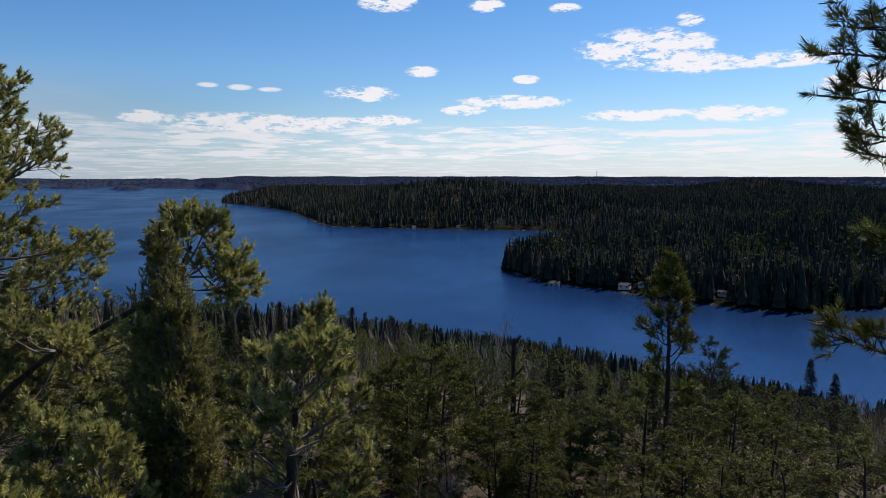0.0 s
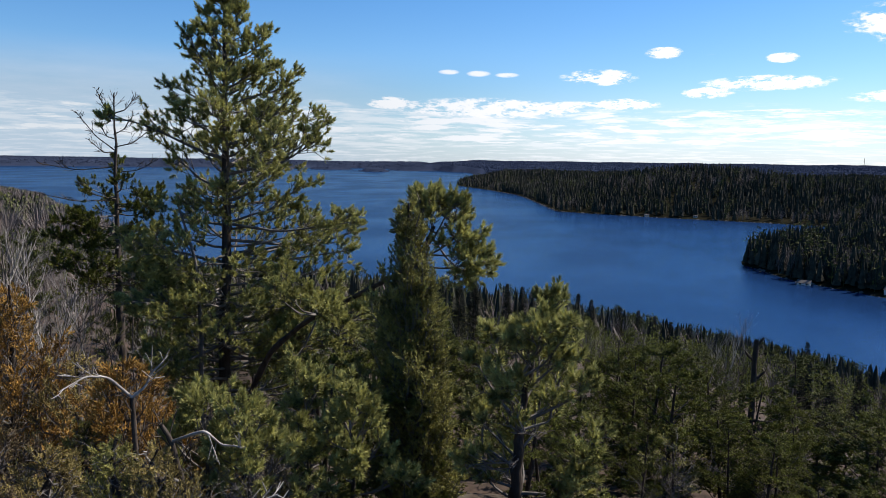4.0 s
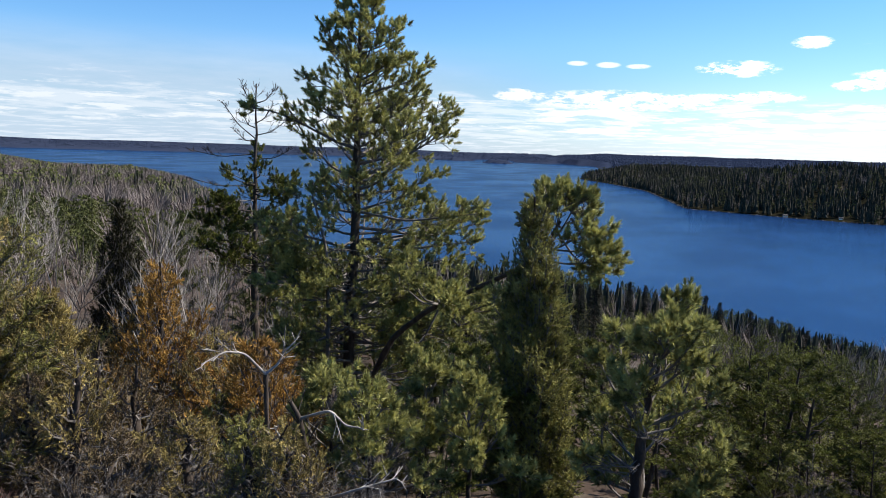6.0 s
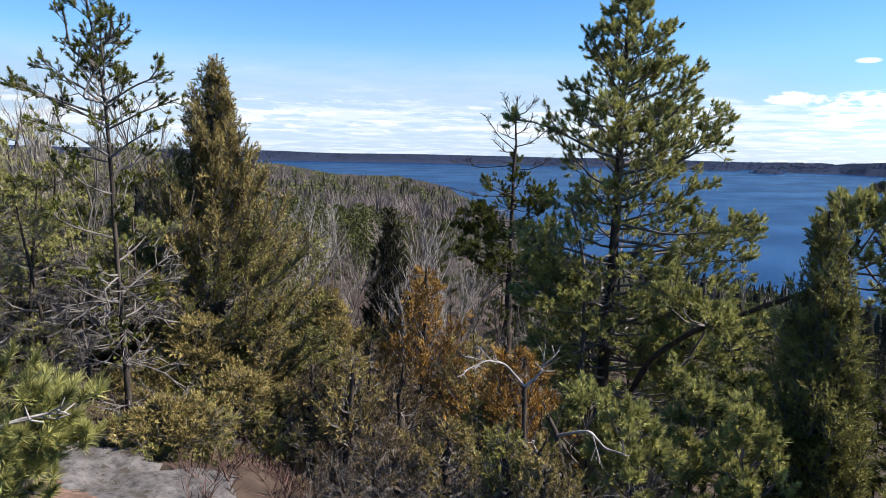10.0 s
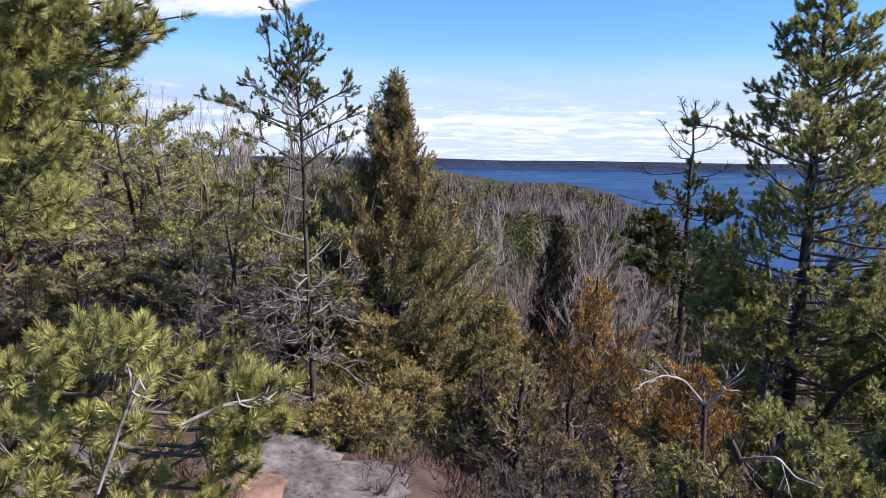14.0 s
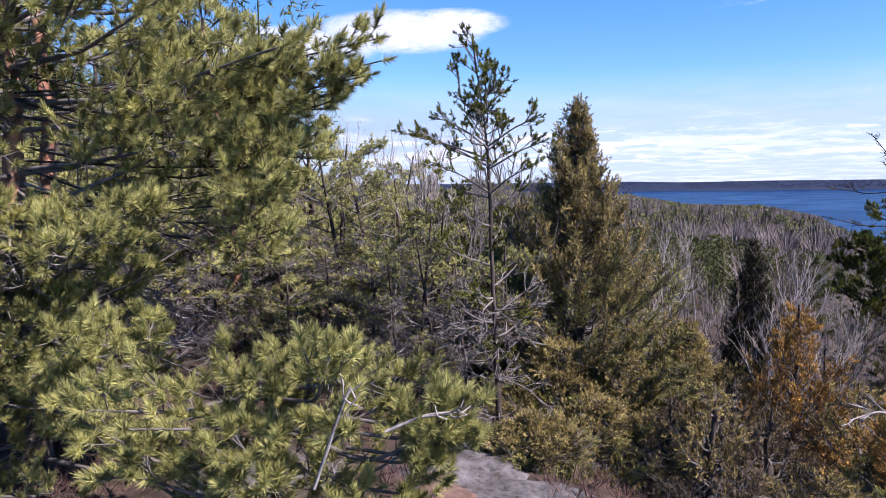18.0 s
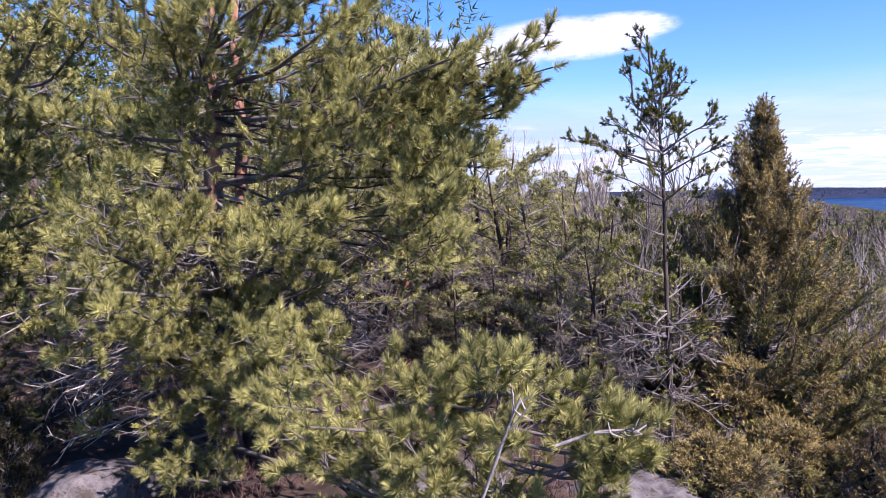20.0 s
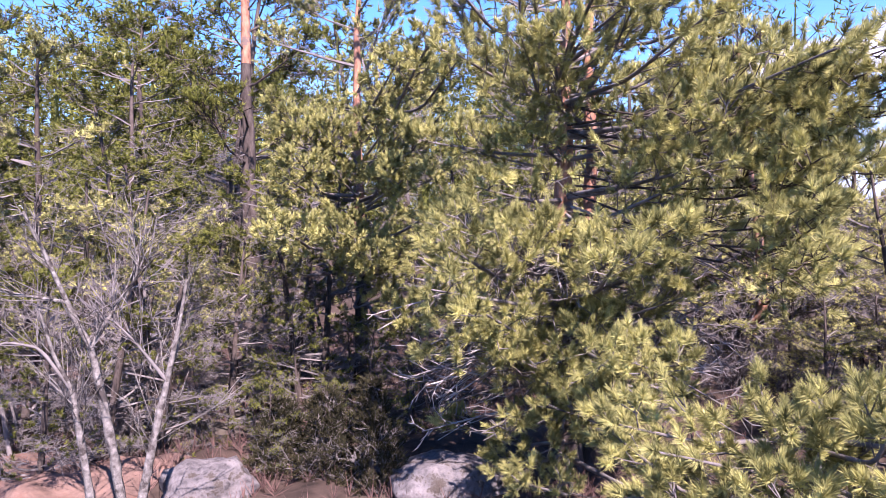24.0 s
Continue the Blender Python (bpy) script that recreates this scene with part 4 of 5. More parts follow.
        g.add(*needles(o, d, 5, (0.08 + 0.2 * (1 - h) ** 0.7)[:, None, None], 0.04, 0.12, (20, 60), rng))
    part("crown", g.mesh("crown", mat), tree)
    return tree


def mid_pine(name, label, H, w, seed, mat=PINE_FAR, low=0.35, thick=13, n=11, size=0.15, wide=0.028, limbs=3.2, dead=0.0):
    """A pine seen from some way off: trunk, boughs, crown of small brushes."""
    rng = np.random.default_rng(seed)
    tree = stand(name, (0, 0, 0), label, "pine tree")
    line = bend((0, 0, -0.5), (rng.normal(0, 0.05), rng.normal(0, 0.05), 1), H + 0.4, 0.2, 8, rng, 0.03)
    g = Geo()
    g.add(*tube(line, np.linspace(0.016 * H, 0.015, 9), 6))
    part("trunk", g.mesh("trunk", BARK_DARK, True), tree)
    g, b, c = Geo(), Geo(), Geo()
    for i in range(int(10 + H * limbs)):
        h = rng.uniform(low, 0.99)
        o, _ = along(line, np.array([h]))
        az = rng.uniform(0, 6.28)
        L = w * math.sin(math.pi * min(0.95, (1.02 - h) / (1 - low) * 0.75 + 0.08)) * rng.uniform(0.5, 1.15) + 0.2
        ln = bend(o[0], (math.cos(az), math.sin(az), (-0.05 if dead else 0.2) + 0.4 * h), L, 0.35, 5, rng, 0.12)
        b.add(*tube(ln, np.linspace(0.004 * H * (1.1 - h) + 0.008, 0.005, 6), 3))
        m = int(8 + L * thick)
        so, sd = along(ln, rng.uniform(0.45, 1, m))
        s1 = so + rng.normal(0, 0.085 * L ** 0.5, (m, 3)) * np.array((1, 1, 0.6))
        b.add(*twigs(so, s1, 0.004, 0.003))
        gone = rng.uniform(0, 1, m) < dead * min(1, 1.5 * (1 - h))
        if gone.any():
            for _ in range(3):
                c.add(*twigs(s1[gone], s1[gone] + rng.normal(0, 0.09, (int(gone.sum()), 3)), 0.0035, 0.0015))
        g.add(*needles(s1[~gone], (sd + rng.normal(0, 0.5, (m, 3)) + np.array((0, 0, 0.6)))[~gone], n, size, wide, size, (22, 72), rng))
    tagged(part("branchwork", b.mesh("branchwork", TWIG if dead else BARK_DARK), tree), kind="stuff")
    if dead:
        tagged(part("deadwood", c.mesh("deadwood", TWIG), tree, "bare grey dead twigs"), kind="stuff")
    tagged(part("crown", g.mesh("crown", mat), tree), kind="stuff")
    return tree


def grow(ob, x, y, top, turn=0.0, wide=1.0):
    """A copy whose top stands at that height."""
    z = ground_at(x, y)
    s = (top - z) / ob["tall"]
    return copy_thing(ob, pose(x, y, z - 0.05, 0, 0, turn) @ Matrix.Diagonal((s * wide, s * wide, s, 1)))



EYES = ((-40, 0, 0), (0, 0, 0), (30, -0.10, -0.04), (60, -0.25, -0.06), (75, -0.14, -0.15), (94, -0.22, -0.20), (114, -0.30, -0.25), (150, -0.30, -0.25))


def sight(az, el, d):
    """The place d metres off (level distance) in that direction from the lookout."""
    e = np.array(EYES)
    x, y = np.interp(az, e[:, 0], e[:, 1]), np.interp(az, e[:, 0], e[:, 2])
    return (x - math.sin(radians(az)) * d, y + math.cos(radians(az)) * d, 60 + d * math.tan(radians(el)))


def spot(az, d, sink=0.05):
    x, y, _ = sight(az, 0, d)
    return (x, y, ground_at(x, y) - sink)

# ---- trees round the viewpoint ----
def along_sight(*views):
    return [sight(*v) for v in views]


def leafy(tree, origin, n, az, el, d, fine, seed, leaf=PINE_NEEDLE, length=1.3, bare=0.3, mat=TWIG, keep_off=None, r0=0.02):
    """Limbs of a tree that reach from its trunk (a function of height) to places spread over a stretch of the hill."""
    rng = np.random.default_rng(seed)
    made = 0
    while made < n:
        a, e, q = rng.uniform(*az), rng.uniform(*el), rng.uniform(*d)
        if keep_off and keep_off(a, e, q):
            continue
        made += 1
        tip = np.array(sight(a, e, q))
        o = np.array(origin(tip[2] - rng.uniform(0.05, 0.35)))
        midp = (o + tip) / 2 + np.array((rng.normal(0, 0.08), rng.normal(0, 0.08), -rng.uniform(0.02, 0.18)))
        L = float(np.linalg.norm(tip - o))
        limb_of(tree, [o, midp, tip], r0 * min(1.3, 0.4 + L * 0.4), 0.005, fine, seed * 100 + made, leaf, length=min(L, length), bare=max(bare, 1 - 1.3 / max(L, 1.3)), mat=mat)


# the bushy pine over the lake, its second stem bowed out to the right
pine_a = pine("pine_tree", "bushy dark-green Scots pine with a thick grey trunk on the slope", along_sight((34.9, -29, 8.6), (34.9, -21.8, 8.6), (34.5, -14.9, 8.6), (34.3, -4.4, 8.6), (34.2, 4, 8.6), (34.1, 11.2, 8.6)),
              0.10, 84, lambda h: 1.22 * min(1, (1.03 - h) / 0.36) ** 1.0, HERO, 11, lean=(0.24, 0.16, 0), clear=0.40, rise=(-0.15, 0.5), dead=14, bare=0.12)
stem2 = limb_of(pine_a, along_sight((35.2, -24, 8.4), (33.0, -18.3, 8.0), (31.2, -14.8, 7.6), (28.6, -12.7, 7.2), (24.0, -10.4, 6.7), (21.0, -8.8, 6.4), (19.6, -7.2, 6.3), (18.6, -5.2, 6.3)), 0.038, 0.014, HERO, 12, length=0.5, bare=1, label="thick bowed second stem")
for s, (a, e) in enumerate(((15.4, -8.2), (16.4, -5.6), (15.2, -7.0), (17.4, -3.6), (18.6, -3.2), (16.4, -8.8), (19.8, -4.4), (17.0, -4.6), (15.0, -8.8), (19.2, -3.0))):
    o_ = (20.2 - 0.3 * s, -8.3 + 0.42 * s)
    limb_of(pine_a, along_sight((*o_, 6.3), ((o_[0] + a) / 2, (e + o_[1]) / 2 - 0.3, 6.2), (a, e, 6.0 + 0.05 * s)), 0.011, 0.005, HERO, 13 + s, length=0.8, bare=0.35, mat=TWIG)
leafy(pine_a, lambda z: sight(34.3, math.degrees(math.atan((z - 60) / 8.6)), 8.6), 44, (24, 41), (-17, -4), (7.6, 9.2), HERO, 14, keep_off=lambda a, e, q: abs(a - 34) < 2.5 or -10 < e < -4 and 26 < a < 32)
leafy(pine_a, lambda z: sight(27.5, -12.2, 7.1), 8, (20, 31), (-16, -8.5), (6.2, 7.4), HERO, 16, length=0.7)
limb_of(pine_a, along_sight((36.5, -22, 8.2), (36.2, -14, 8.0), (36.4, -8, 8.0), (37.6, -3.5, 8.1)), 0.03, 0.01, HERO, 15, length=0.9, bare=1, mat=TWIG, label="slim dead grey stem")

# thin half-dead pine behind it
bx, by, bz = spot(41.9, 14, 0.2)
pine_b = pine("pine_tree", "thin half-dead pine with a bare twiggy top", [(bx, by, bz), sight(42, -11.5, 14), sight(41.9, -4, 14), sight(41.8, 4.4, 14)], 0.09, 26, lambda h: 1.5 * (1.02 - h) ** 0.5,
              HERO, 21, leaf=PINE_DARK_SHADED, clear=0.42, rise=(-0.1, 0.3), skip=lambda h, az: h > 0.76, dead=4, bare=0.4, leader=False)
for i, (a0, e0, a1, e1) in enumerate(((41.9, -0.8, 46.6, -0.6), (41.9, 0.6, 39.5, 1.9), (41.9, 0.4, 44.2, 3.0), (41.9, 1.5, 40.6, 2.9), (41.8, 2.6, 42.9, 4.6), (41.8, 3.0, 40.4, 4.2), (41.9, -3.2, 47.0, -2.6), (41.9, -1.2, 39.0, -0.2), (41.9, 0.2, 43.3, 0.9), (41.9, 1.2, 42.8, 2.2))):
    limb_of(pine_b, along_sight((a0, e0, 14), ((a0 + a1) / 2, (e0 + e1) / 2 - 0.35, 13.9), (a1, e1, 13.8)), 0.012, 0.005, dict(HERO, twigs=15, kids=2, side=0.28), 30 + i, length=0.8, bare=1, mat=BARK_DARK, label="bare dead branch")

leafy(pine_b, lambda z: sight(41.9, math.degrees(math.atan((z - 60) / 14)), 14), 28, (37.5, 46.4), (-9.5, -2.5), (13, 14.6), HERO, 22, leaf=PINE_DARK_SHADED, length=1.0, mat=BARK_DARK)
juniper("juniper", "dense dark-green columnar juniper on the slope", spot(19.7, 5.7), 59.66, 0.40, 230, 41, JUNIPER_GREEN, JUNIPER_GREEN, 0.55, per=80, lean=(-0.1, 0))
ex, ey, ez = spot(11.8, 4.9, 0.1)
pine_e = pine("pine_tree", "young pine with a forked trunk and open crown", [(ex, ey, ez), sight(11.8, -23, 4.9), sight(11.4, -18.5, 4.9), sight(10.2, -13.2, 4.9)], 0.055, 12, lambda h: 0.55 * min(1, (1.1 - h) / 0.5), HERO, 51, clear=0.5, rise=(0.3, 0.9), dead=3)
leafy(pine_e, lambda z: sight(11.6, min(-14.5, math.degrees(math.atan((z - 60.15) / 4.9))), 4.9), 18, (5.4, 16.0), (-24, -12.6), (4.3, 5.4), HERO, 52, length=0.8, keep_off=lambda a, e, q: e > -14.0 and 10.8 < a < 12.0 or e > -16.5 and (a > 14.0 or a < 7.5))

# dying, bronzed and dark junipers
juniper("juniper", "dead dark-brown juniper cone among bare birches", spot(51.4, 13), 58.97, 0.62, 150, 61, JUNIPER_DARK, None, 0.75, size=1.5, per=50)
juniper("juniper", "dying rust-orange juniper with green patches", spot(48.4, 7), 58.9, 1.0, 170, 62, RUSTY, RUSTY, 0.75, bare_low=0.2, per=50)
juniper("juniper", "low rust-orange dying juniper beside a dead crooked pine", spot(41.4, 5.6), 58.5, 0.75, 130, 63, RUSTY, RUSTY, 0.6, bare_low=0.25, per=50)
juniper("juniper", "brown-green low juniper by the orange one", spot(44.6, 6.6), 58.35, 0.9, 100, 66, JUNIPER_OLIVE, JUNIPER_GREEN, 0.6, bare_low=0.4)
juniper("juniper", "tall bronze-green juniper cone with bare grey twigs below", spot(64.1, 7.5), 60.86, 1.5, 400, 64, JUNIPER_OLIVE, JUNIPER_GREEN, 1.0, per=76, bare_low=0.35)
juniper("juniper", "spreading bronze-green juniper with bare grey twigs", spot(56.0, 6.9), 58.7, 1.3, 260, 65, JUNIPER_OLIVE, JUNIPER_GREEN, 0.8, per=70, bare_low=0.4)
for i, (a, d, e, w) in enumerate(((67.4, 5.1, -18.5, 0.5), (60.6, 6.4, -13.0, 0.9), (65.4, 6.6, -12.5, 0.9), (68.2, 6.5, -15.5, 0.6), (62.4, 5.7, -17.0, 0.8))):
    juniper("juniper", "bronze-green juniper skirting the tall one", spot(a, d), sight(a, e, d)[2], w, 150, 340 + i, JUNIPER_OLIVE, JUNIPER_GREEN, 0.7, per=64, bare_low=0.5, size=0.9)
for i, (a, d, e, w) in enumerate(((54, 5.4, -15, 0.8), (50, 5.6, -16.5, 0.8), (44, 5.4, -19, 0.7), (38, 6.0, -19.0, 0.7), (52, 4.4, -21, 0.7), (33, 6.4, -20, 0.6), (46.5, 4.6, -20.5, 0.7), (57, 5.6, -16.5, 0.7), (41.8, 4.0, -20.5, 0.45), (39.0, 3.9, -21.5, 0.45), (52.5, 6.2, -14.5, 0.7))):
    juniper("juniper", "low bushy brown-green juniper with dead twigs inside", spot(a, d), sight(a, e, d)[2], w, 70, 300 + i, (JUNIPER_OLIVE, JUNIPER_BROWN, JUNIPER_GREEN)[i % 3], JUNIPER_BROWN, 0.8, per=80, bare_low=0.6, size=0.62)

# made-up junipers, coloured near black in place of shade and hanging dead branches
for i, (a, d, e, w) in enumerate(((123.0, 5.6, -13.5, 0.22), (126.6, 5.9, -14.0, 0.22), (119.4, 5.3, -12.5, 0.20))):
    juniper("juniper", "added near-black juniper standing for pine shade and hanging dead branches", spot(a, d), sight(a, e, d)[2], w, 80, 380 + i, JUNIPER_DARK, JUNIPER_DARK, 0.5, per=80, bare_low=0.2, size=0.8)

# crooked dead pine with whitened arms
crook = stand("dead_pine", spot(38.5, 4.4), "crooked dead pine with whitened bare branches", "dead tree")
thin = dict(HERO, twigs=9, kids=2, side=0.22)
limb_of(crook, along_sight((39.6, -27, 4.4), (40.6, -22, 4.4), (40.7, -17.6, 4.4)), 0.020, 0.014, thin, 71, bare=1, mat=BARK_DARK)
for i, pts in enumerate((((40.7, -17.6, 4.4), (42.2, -16.0, 4.35), (43.6, -15.8, 4.3), (45.3, -16.7, 4.2)), ((40.7, -17.6, 4.4), (39.8, -16.9, 4.4), (39.3, -15.9, 4.4), (38.5, -15.2, 4.4)))):
    limb_of(crook, along_sight(*pts), 0.010, 0.004, thin, 72 + i, length=0.6, bare=1, mat=DEAD_WOOD, label="whitened dead branch")
limb_of(crook, along_sight((36.4, -27.5, 4.2), (37.6, -23.5, 4.3), (38.2, -20.8, 4.3), (38.9, -19.6, 4.3)), 0.024, 0.012, thin, 75, bare=1, mat=BARK_DARK)
for i, pts in enumerate((((38.1, -21.0, 4.3), (35.8, -20.4, 4.2), (34.6, -21.6, 4.2), (33.2, -21.8, 4.1)), ((37.4, -24.0, 4.3), (39.2, -23.0, 4.2), (40.0, -21.6, 4.1)), ((36.4, -27.0, 4.0), (33.5, -26.2, 3.9), (30.5, -25.4, 3.9)))):
    limb_of(crook, along_sight(*pts), 0.011, 0.004, thin, 76 + i, length=0.6, bare=1, mat=DEAD_WOOD, label="whitened dead branch")
for i, (a, d, h, m) in enumerate(((53.0, 9, 2.3, BIRCH), (52.0, 9.3, 2.0, BIRCH), (45.5, 9.5, 2.2, TWIG), (43.8, 9, 1.9, TWIG), (40, 10, 2.4, TWIG))):
    bare_tree("birch_tree", "slim leafless birch sapling with pale bark", spot(a, d), h, 0.025, 330 + i, m, 0.45, 3, 2, "birch", (7, 5, 4), 0.6)

# pine seedlings among the junipers
for i, (a, d, e) in enumerate(((36, 5.0, -20.0), (33.0, 4.6, -21.5), (28.5, 5.2, -19.0), (25.0, 4.8, -20.5))):
    bx, by, bz = spot(a, d, 0.1)
    top = sight(a, e, d)
    pine("pine_tree", "small bushy pine among junipers", [(bx, by, bz), ((bx + top[0]) / 2, (by + top[1]) / 2 + 0.05, (bz + top[2]) / 2), top], 0.025, 12, lambda h: 0.5 * (1.15 - h) ** 0.5, HERO, 360 + i, clear=0.35, rise=(0.2, 0.8), leaf=PINE_NEEDLE, bare=0.15)

# slim pine with a sparse top
# the backlit dark of its tufts is in the needle colour
fx, fy, fz = spot(70.2, 5.9, 0.1)
pine_f = pine("pine_tree", "slim pine with a sparse wind-bent top", [(fx, fy, fz), sight(70.4, -14, 5.9), sight(70.6, -8.6, 5.9), sight(70.9, 1.2, 5.9), sight(71.2, 5.5, 5.9), sight(71.9, 9.7, 5.9)], 0.026, 30,
              lambda h: (0.46 if h < 0.72 else 0.26) * (1.12 - h) ** 0.35, dict(HERO, len=0.032, twigs=9, kids=3, n=30, wide=0.0075, shoot=0.03), 81, leaf=PINE_DARK_SHADED, clear=0.24, rise=(0.0, 0.6), dead=16, bare=0.3)
leafy(pine_f, lambda z: sight(70.9 + max(0, z - 60.1) * 1.0, math.degrees(math.atan((z - 60) / 5.9)), 5.9), 7, (69.6, 73.2), (4.5, 9.6), (5.6, 6.2), dict(HERO, twigs=9, kids=3, len=0.032, n=30, wide=0.0075, shoot=0.03), 82, leaf=PINE_DARK_SHADED, length=0.45)
for i, (a, e) in enumerate(((77.8, 4.2), (75.4, 3.6), (67.3, 5.2), (66.6, 3.4), (74.0, 5.0), (67.8, 1.4), (74.8, 1.6))):
    limb_of(pine_f, along_sight((70.9, e - 2.2, 5.9), ((70.9 + a) / 2, e - 0.9, 5.8), (a, e, 5.7)), 0.009, 0.004, dict(HERO, twigs=9, kids=3, len=0.032, n=30, wide=0.0075, shoot=0.03), 830 + i, leaf=PINE_DARK_SHADED, length=0.6, bare=0.35, mat=TWIG)

for i, (a, d, e, m) in enumerate(((68.6, 7.5, 1.0, TWIG), (73.5, 7.0, 1.5, TWIG), (69.6, 8.5, 2.0, TWIG), (75.5, 8.0, 2.2, BIRCH), (72.2, 9.0, 0.5, TWIG), (77.0, 7.5, 0.5, TWIG))):
    x, y, z = spot(a, d)
    bare_tree("birch_tree", "slim leafless birch with fine grey twigs", (x, y, z), 60 + d * math.tan(radians(e)) - z, 0.02, 700 + i, m, 0.4, 3, 1, "birch", (16, 6, 4), 0.6, 0.06)

# the big pine close by, with red upper trunks
gx0, gy0, gz0 = spot(104.3, 5.6)
pine_g = pine("pine_tree", "large near pine with orange trunk and long needle brushes", [(gx0, gy0, gz0), sight(104.4, -8, 5.6), sight(104.3, 3, 5.6), sight(104.3, 12, 5.6), sight(104.0, 34, 5.6)], 0.11, 14,
              lambda h: 1.7 * (1.12 - h) ** 0.6, CLOSE, 91, high=0.38, clear=0.5, rise=(0.0, 0.5), dead=10, bare=0.3)
trunk_g = lambda z: sight(104.3, math.degrees(math.atan((z - 60) / 5.6)), 5.6)
clear_g = lambda a, e, q: (98.5 < a < 108.5 and 0 < e < 12 and q < 5.7) or (a < 92 and e > 12 - (92 - a) * 0.2) or (a < 93 and e < 0) or (a < 88 and e < 4)
leafy(pine_g, trunk_g, 66, (84, 117), (-17, 19), (3.6, 5.4), CLOSE, 97, keep_off=clear_g, length=1.2)
for i, (a, e, d) in enumerate(((79.2, 11.2, 4.4), (80.0, 8.5, 4.3), (81.5, 9.8, 4.5), (84.0, 10.5, 4.6), (82.5, 6.6, 4.4), (85.5, 6.5, 4.4), (87.0, 3.5, 4.2), (84.5, 3.2, 4.3), (78.8, 9.6, 4.4), (88, 0.2, 4.0), (86.5, -3.2, 3.9), (87.5, -1.2, 4.0))):
    limb_of(pine_g, along_sight((104.0, e * 0.6 + 1.2 * (i % 3), 5.5), (97 - (i % 4), e * 0.75 - 1.0 - 0.7 * (i % 2), 5.0 - 0.15 * (i % 3)), (90 - 0.5 * (i % 3), e * 0.9 - 1.5, 4.7), (a, e, d)), 0.009, 0.004, dict(CLOSE, twigs=14), 970 + i, length=1.3, bare=0.22)
pine_i = pine("pine_tree", "pine with a slender orange trunk beside the large one", [spot(102.0, 6.0), sight(102.3, 5.5, 6.0), sight(102.4, 33, 6.0)], 0.08, 16, lambda h: 1.6 * (1.12 - h) ** 0.6, HERO, 92, high=0.34, clear=0.5, rise=(0.0, 0.5), dead=4)
# dead twigs below its crown
rng_d = np.random.default_rng(5)
for i in range(44):
    a, e, d = rng_d.uniform(92, 119), rng_d.uniform(-17, -4), rng_d.uniform(4.2, 5.6)
    o = np.array(trunk_g(60 + 5.6 * math.tan(radians(e + rng_d.uniform(1, 5)))))
    tip = np.array(sight(a, e, d))
    limb_of(pine_g, [o, (o + tip) / 2 + np.array((0, 0, 0.1)), tip], 0.012, 0.004, dict(CLOSE, twigs=9, kids=2, side=0.5), 1200 + i, length=1.0, bare=1, mat=(TWIG, DEAD_WOOD)[i % 2], label="bare grey dead branch")
leafy(pine_g, trunk_g, 18, (94, 111), (-21, -5), (3.9, 5.2), CLOSE, 197, length=1.0)
# low pine in front with bare dead limbs
hx, hy, hz = spot(88, 3.7)
pine_h = pine("pine_tree", "low spreading young pine with yellow-green brushes", [(hx, hy, hz), sight(87.5, -22, 3.6), sight(87, -17, 3.55)], 0.03, 8, lambda h: 0.5, CLOSE, 93, clear=0.5, rise=(0.5, 0.9), dead=5)
for i, (a, e) in enumerate(((73.6, -18.4), (74.2, -20.2), (75.6, -22.4), (75.0, -17.4), (77.0, -24.0), (73.2, -19.6))):
    limb_of(pine_h, along_sight((82, e - 0.5, 3.3), (78, e - 1.2, 3.2), (a, e, 3.1)), 0.010, 0.004, CLOSE, 940 + i, length=0.7, bare=0.3, mat=TWIG)
leafy(pine_h, lambda z: sight(88, math.degrees(math.atan((min(z, 59.0) - 60) / 3.6)), 3.6), 34, (73, 101), (-27, -12.5), (2.9, 3.9), CLOSE, 98, length=0.75, bare=0.2, keep_off=lambda a, e, q: e > -15 and not 77 < a < 88 or a < 75 and not -21 < e < -17)
for i, pts in enumerate((((84.5, -23, 2.9), (82.6, -18, 2.85), (81.6, -15.5, 2.8)), ((88, -20.5, 3.6), (92, -17.2, 3.6), (94.2, -15.8, 3.6)), ((79, -19, 2.9), (76, -17.8, 2.9), (74, -17.6, 2.9)))):
    limb_of(pine_h, along_sight(*pts), 0.008, 0.004, thin, 985 + i, length=0.5, bare=1, mat=DEAD_WOOD, label="pale bare branch")

# hilltop pines behind
kx, ky, kz = spot(120.2, 8.5)
pine_k = pine("pine_tree", "tall pine with a pale orange trunk", [(kx, ky, kz), sight(120.2, 6, 8.5), sight(120, 28, 8.5)], 0.085, 18, lambda h: 1.7 * (1.1 - h) ** 0.5, HERO, 95, high=0.3, clear=0.45, dead=8)
leafy(pine_k, lambda z: sight(120.2, math.degrees(math.atan((z - 60) / 8.5)), 8.5), 40, (112, 130), (-10, 15), (4.9, 7.6), HERO, 99, length=1.1, keep_off=lambda a, e, q: 118.5 < a < 121.8 and e > 0 or a > 124 and e > 12 or 126.8 < a < 130 and e > 1.5)
mx, my, mz = spot(128.5, 12)
pine("pine_tree", "tall old pine with a dark rough trunk", [(mx, my, mz), sight(128.5, 5, 12), sight(128.7, 30, 12)], 0.17, 26, lambda h: 2.0 * (1.1 - h) ** 0.5, MIDDLE, 94, high=0.64, clear=0.45, dead=9, leaf=PINE_DARK_SHADED)
px1, py1, pz1 = spot(92.5, 9.5)
pine("pine_tree", "bushy pine with a short red trunk stretch", [(px1, py1, pz1), sight(90, -6, 9.5), sight(92, 13.5, 9.5)], 0.10, 30, lambda h: 1.5 * (1.1 - h) ** 0.6, MIDDLE, 90, high=0.3, clear=0.45, dead=12)
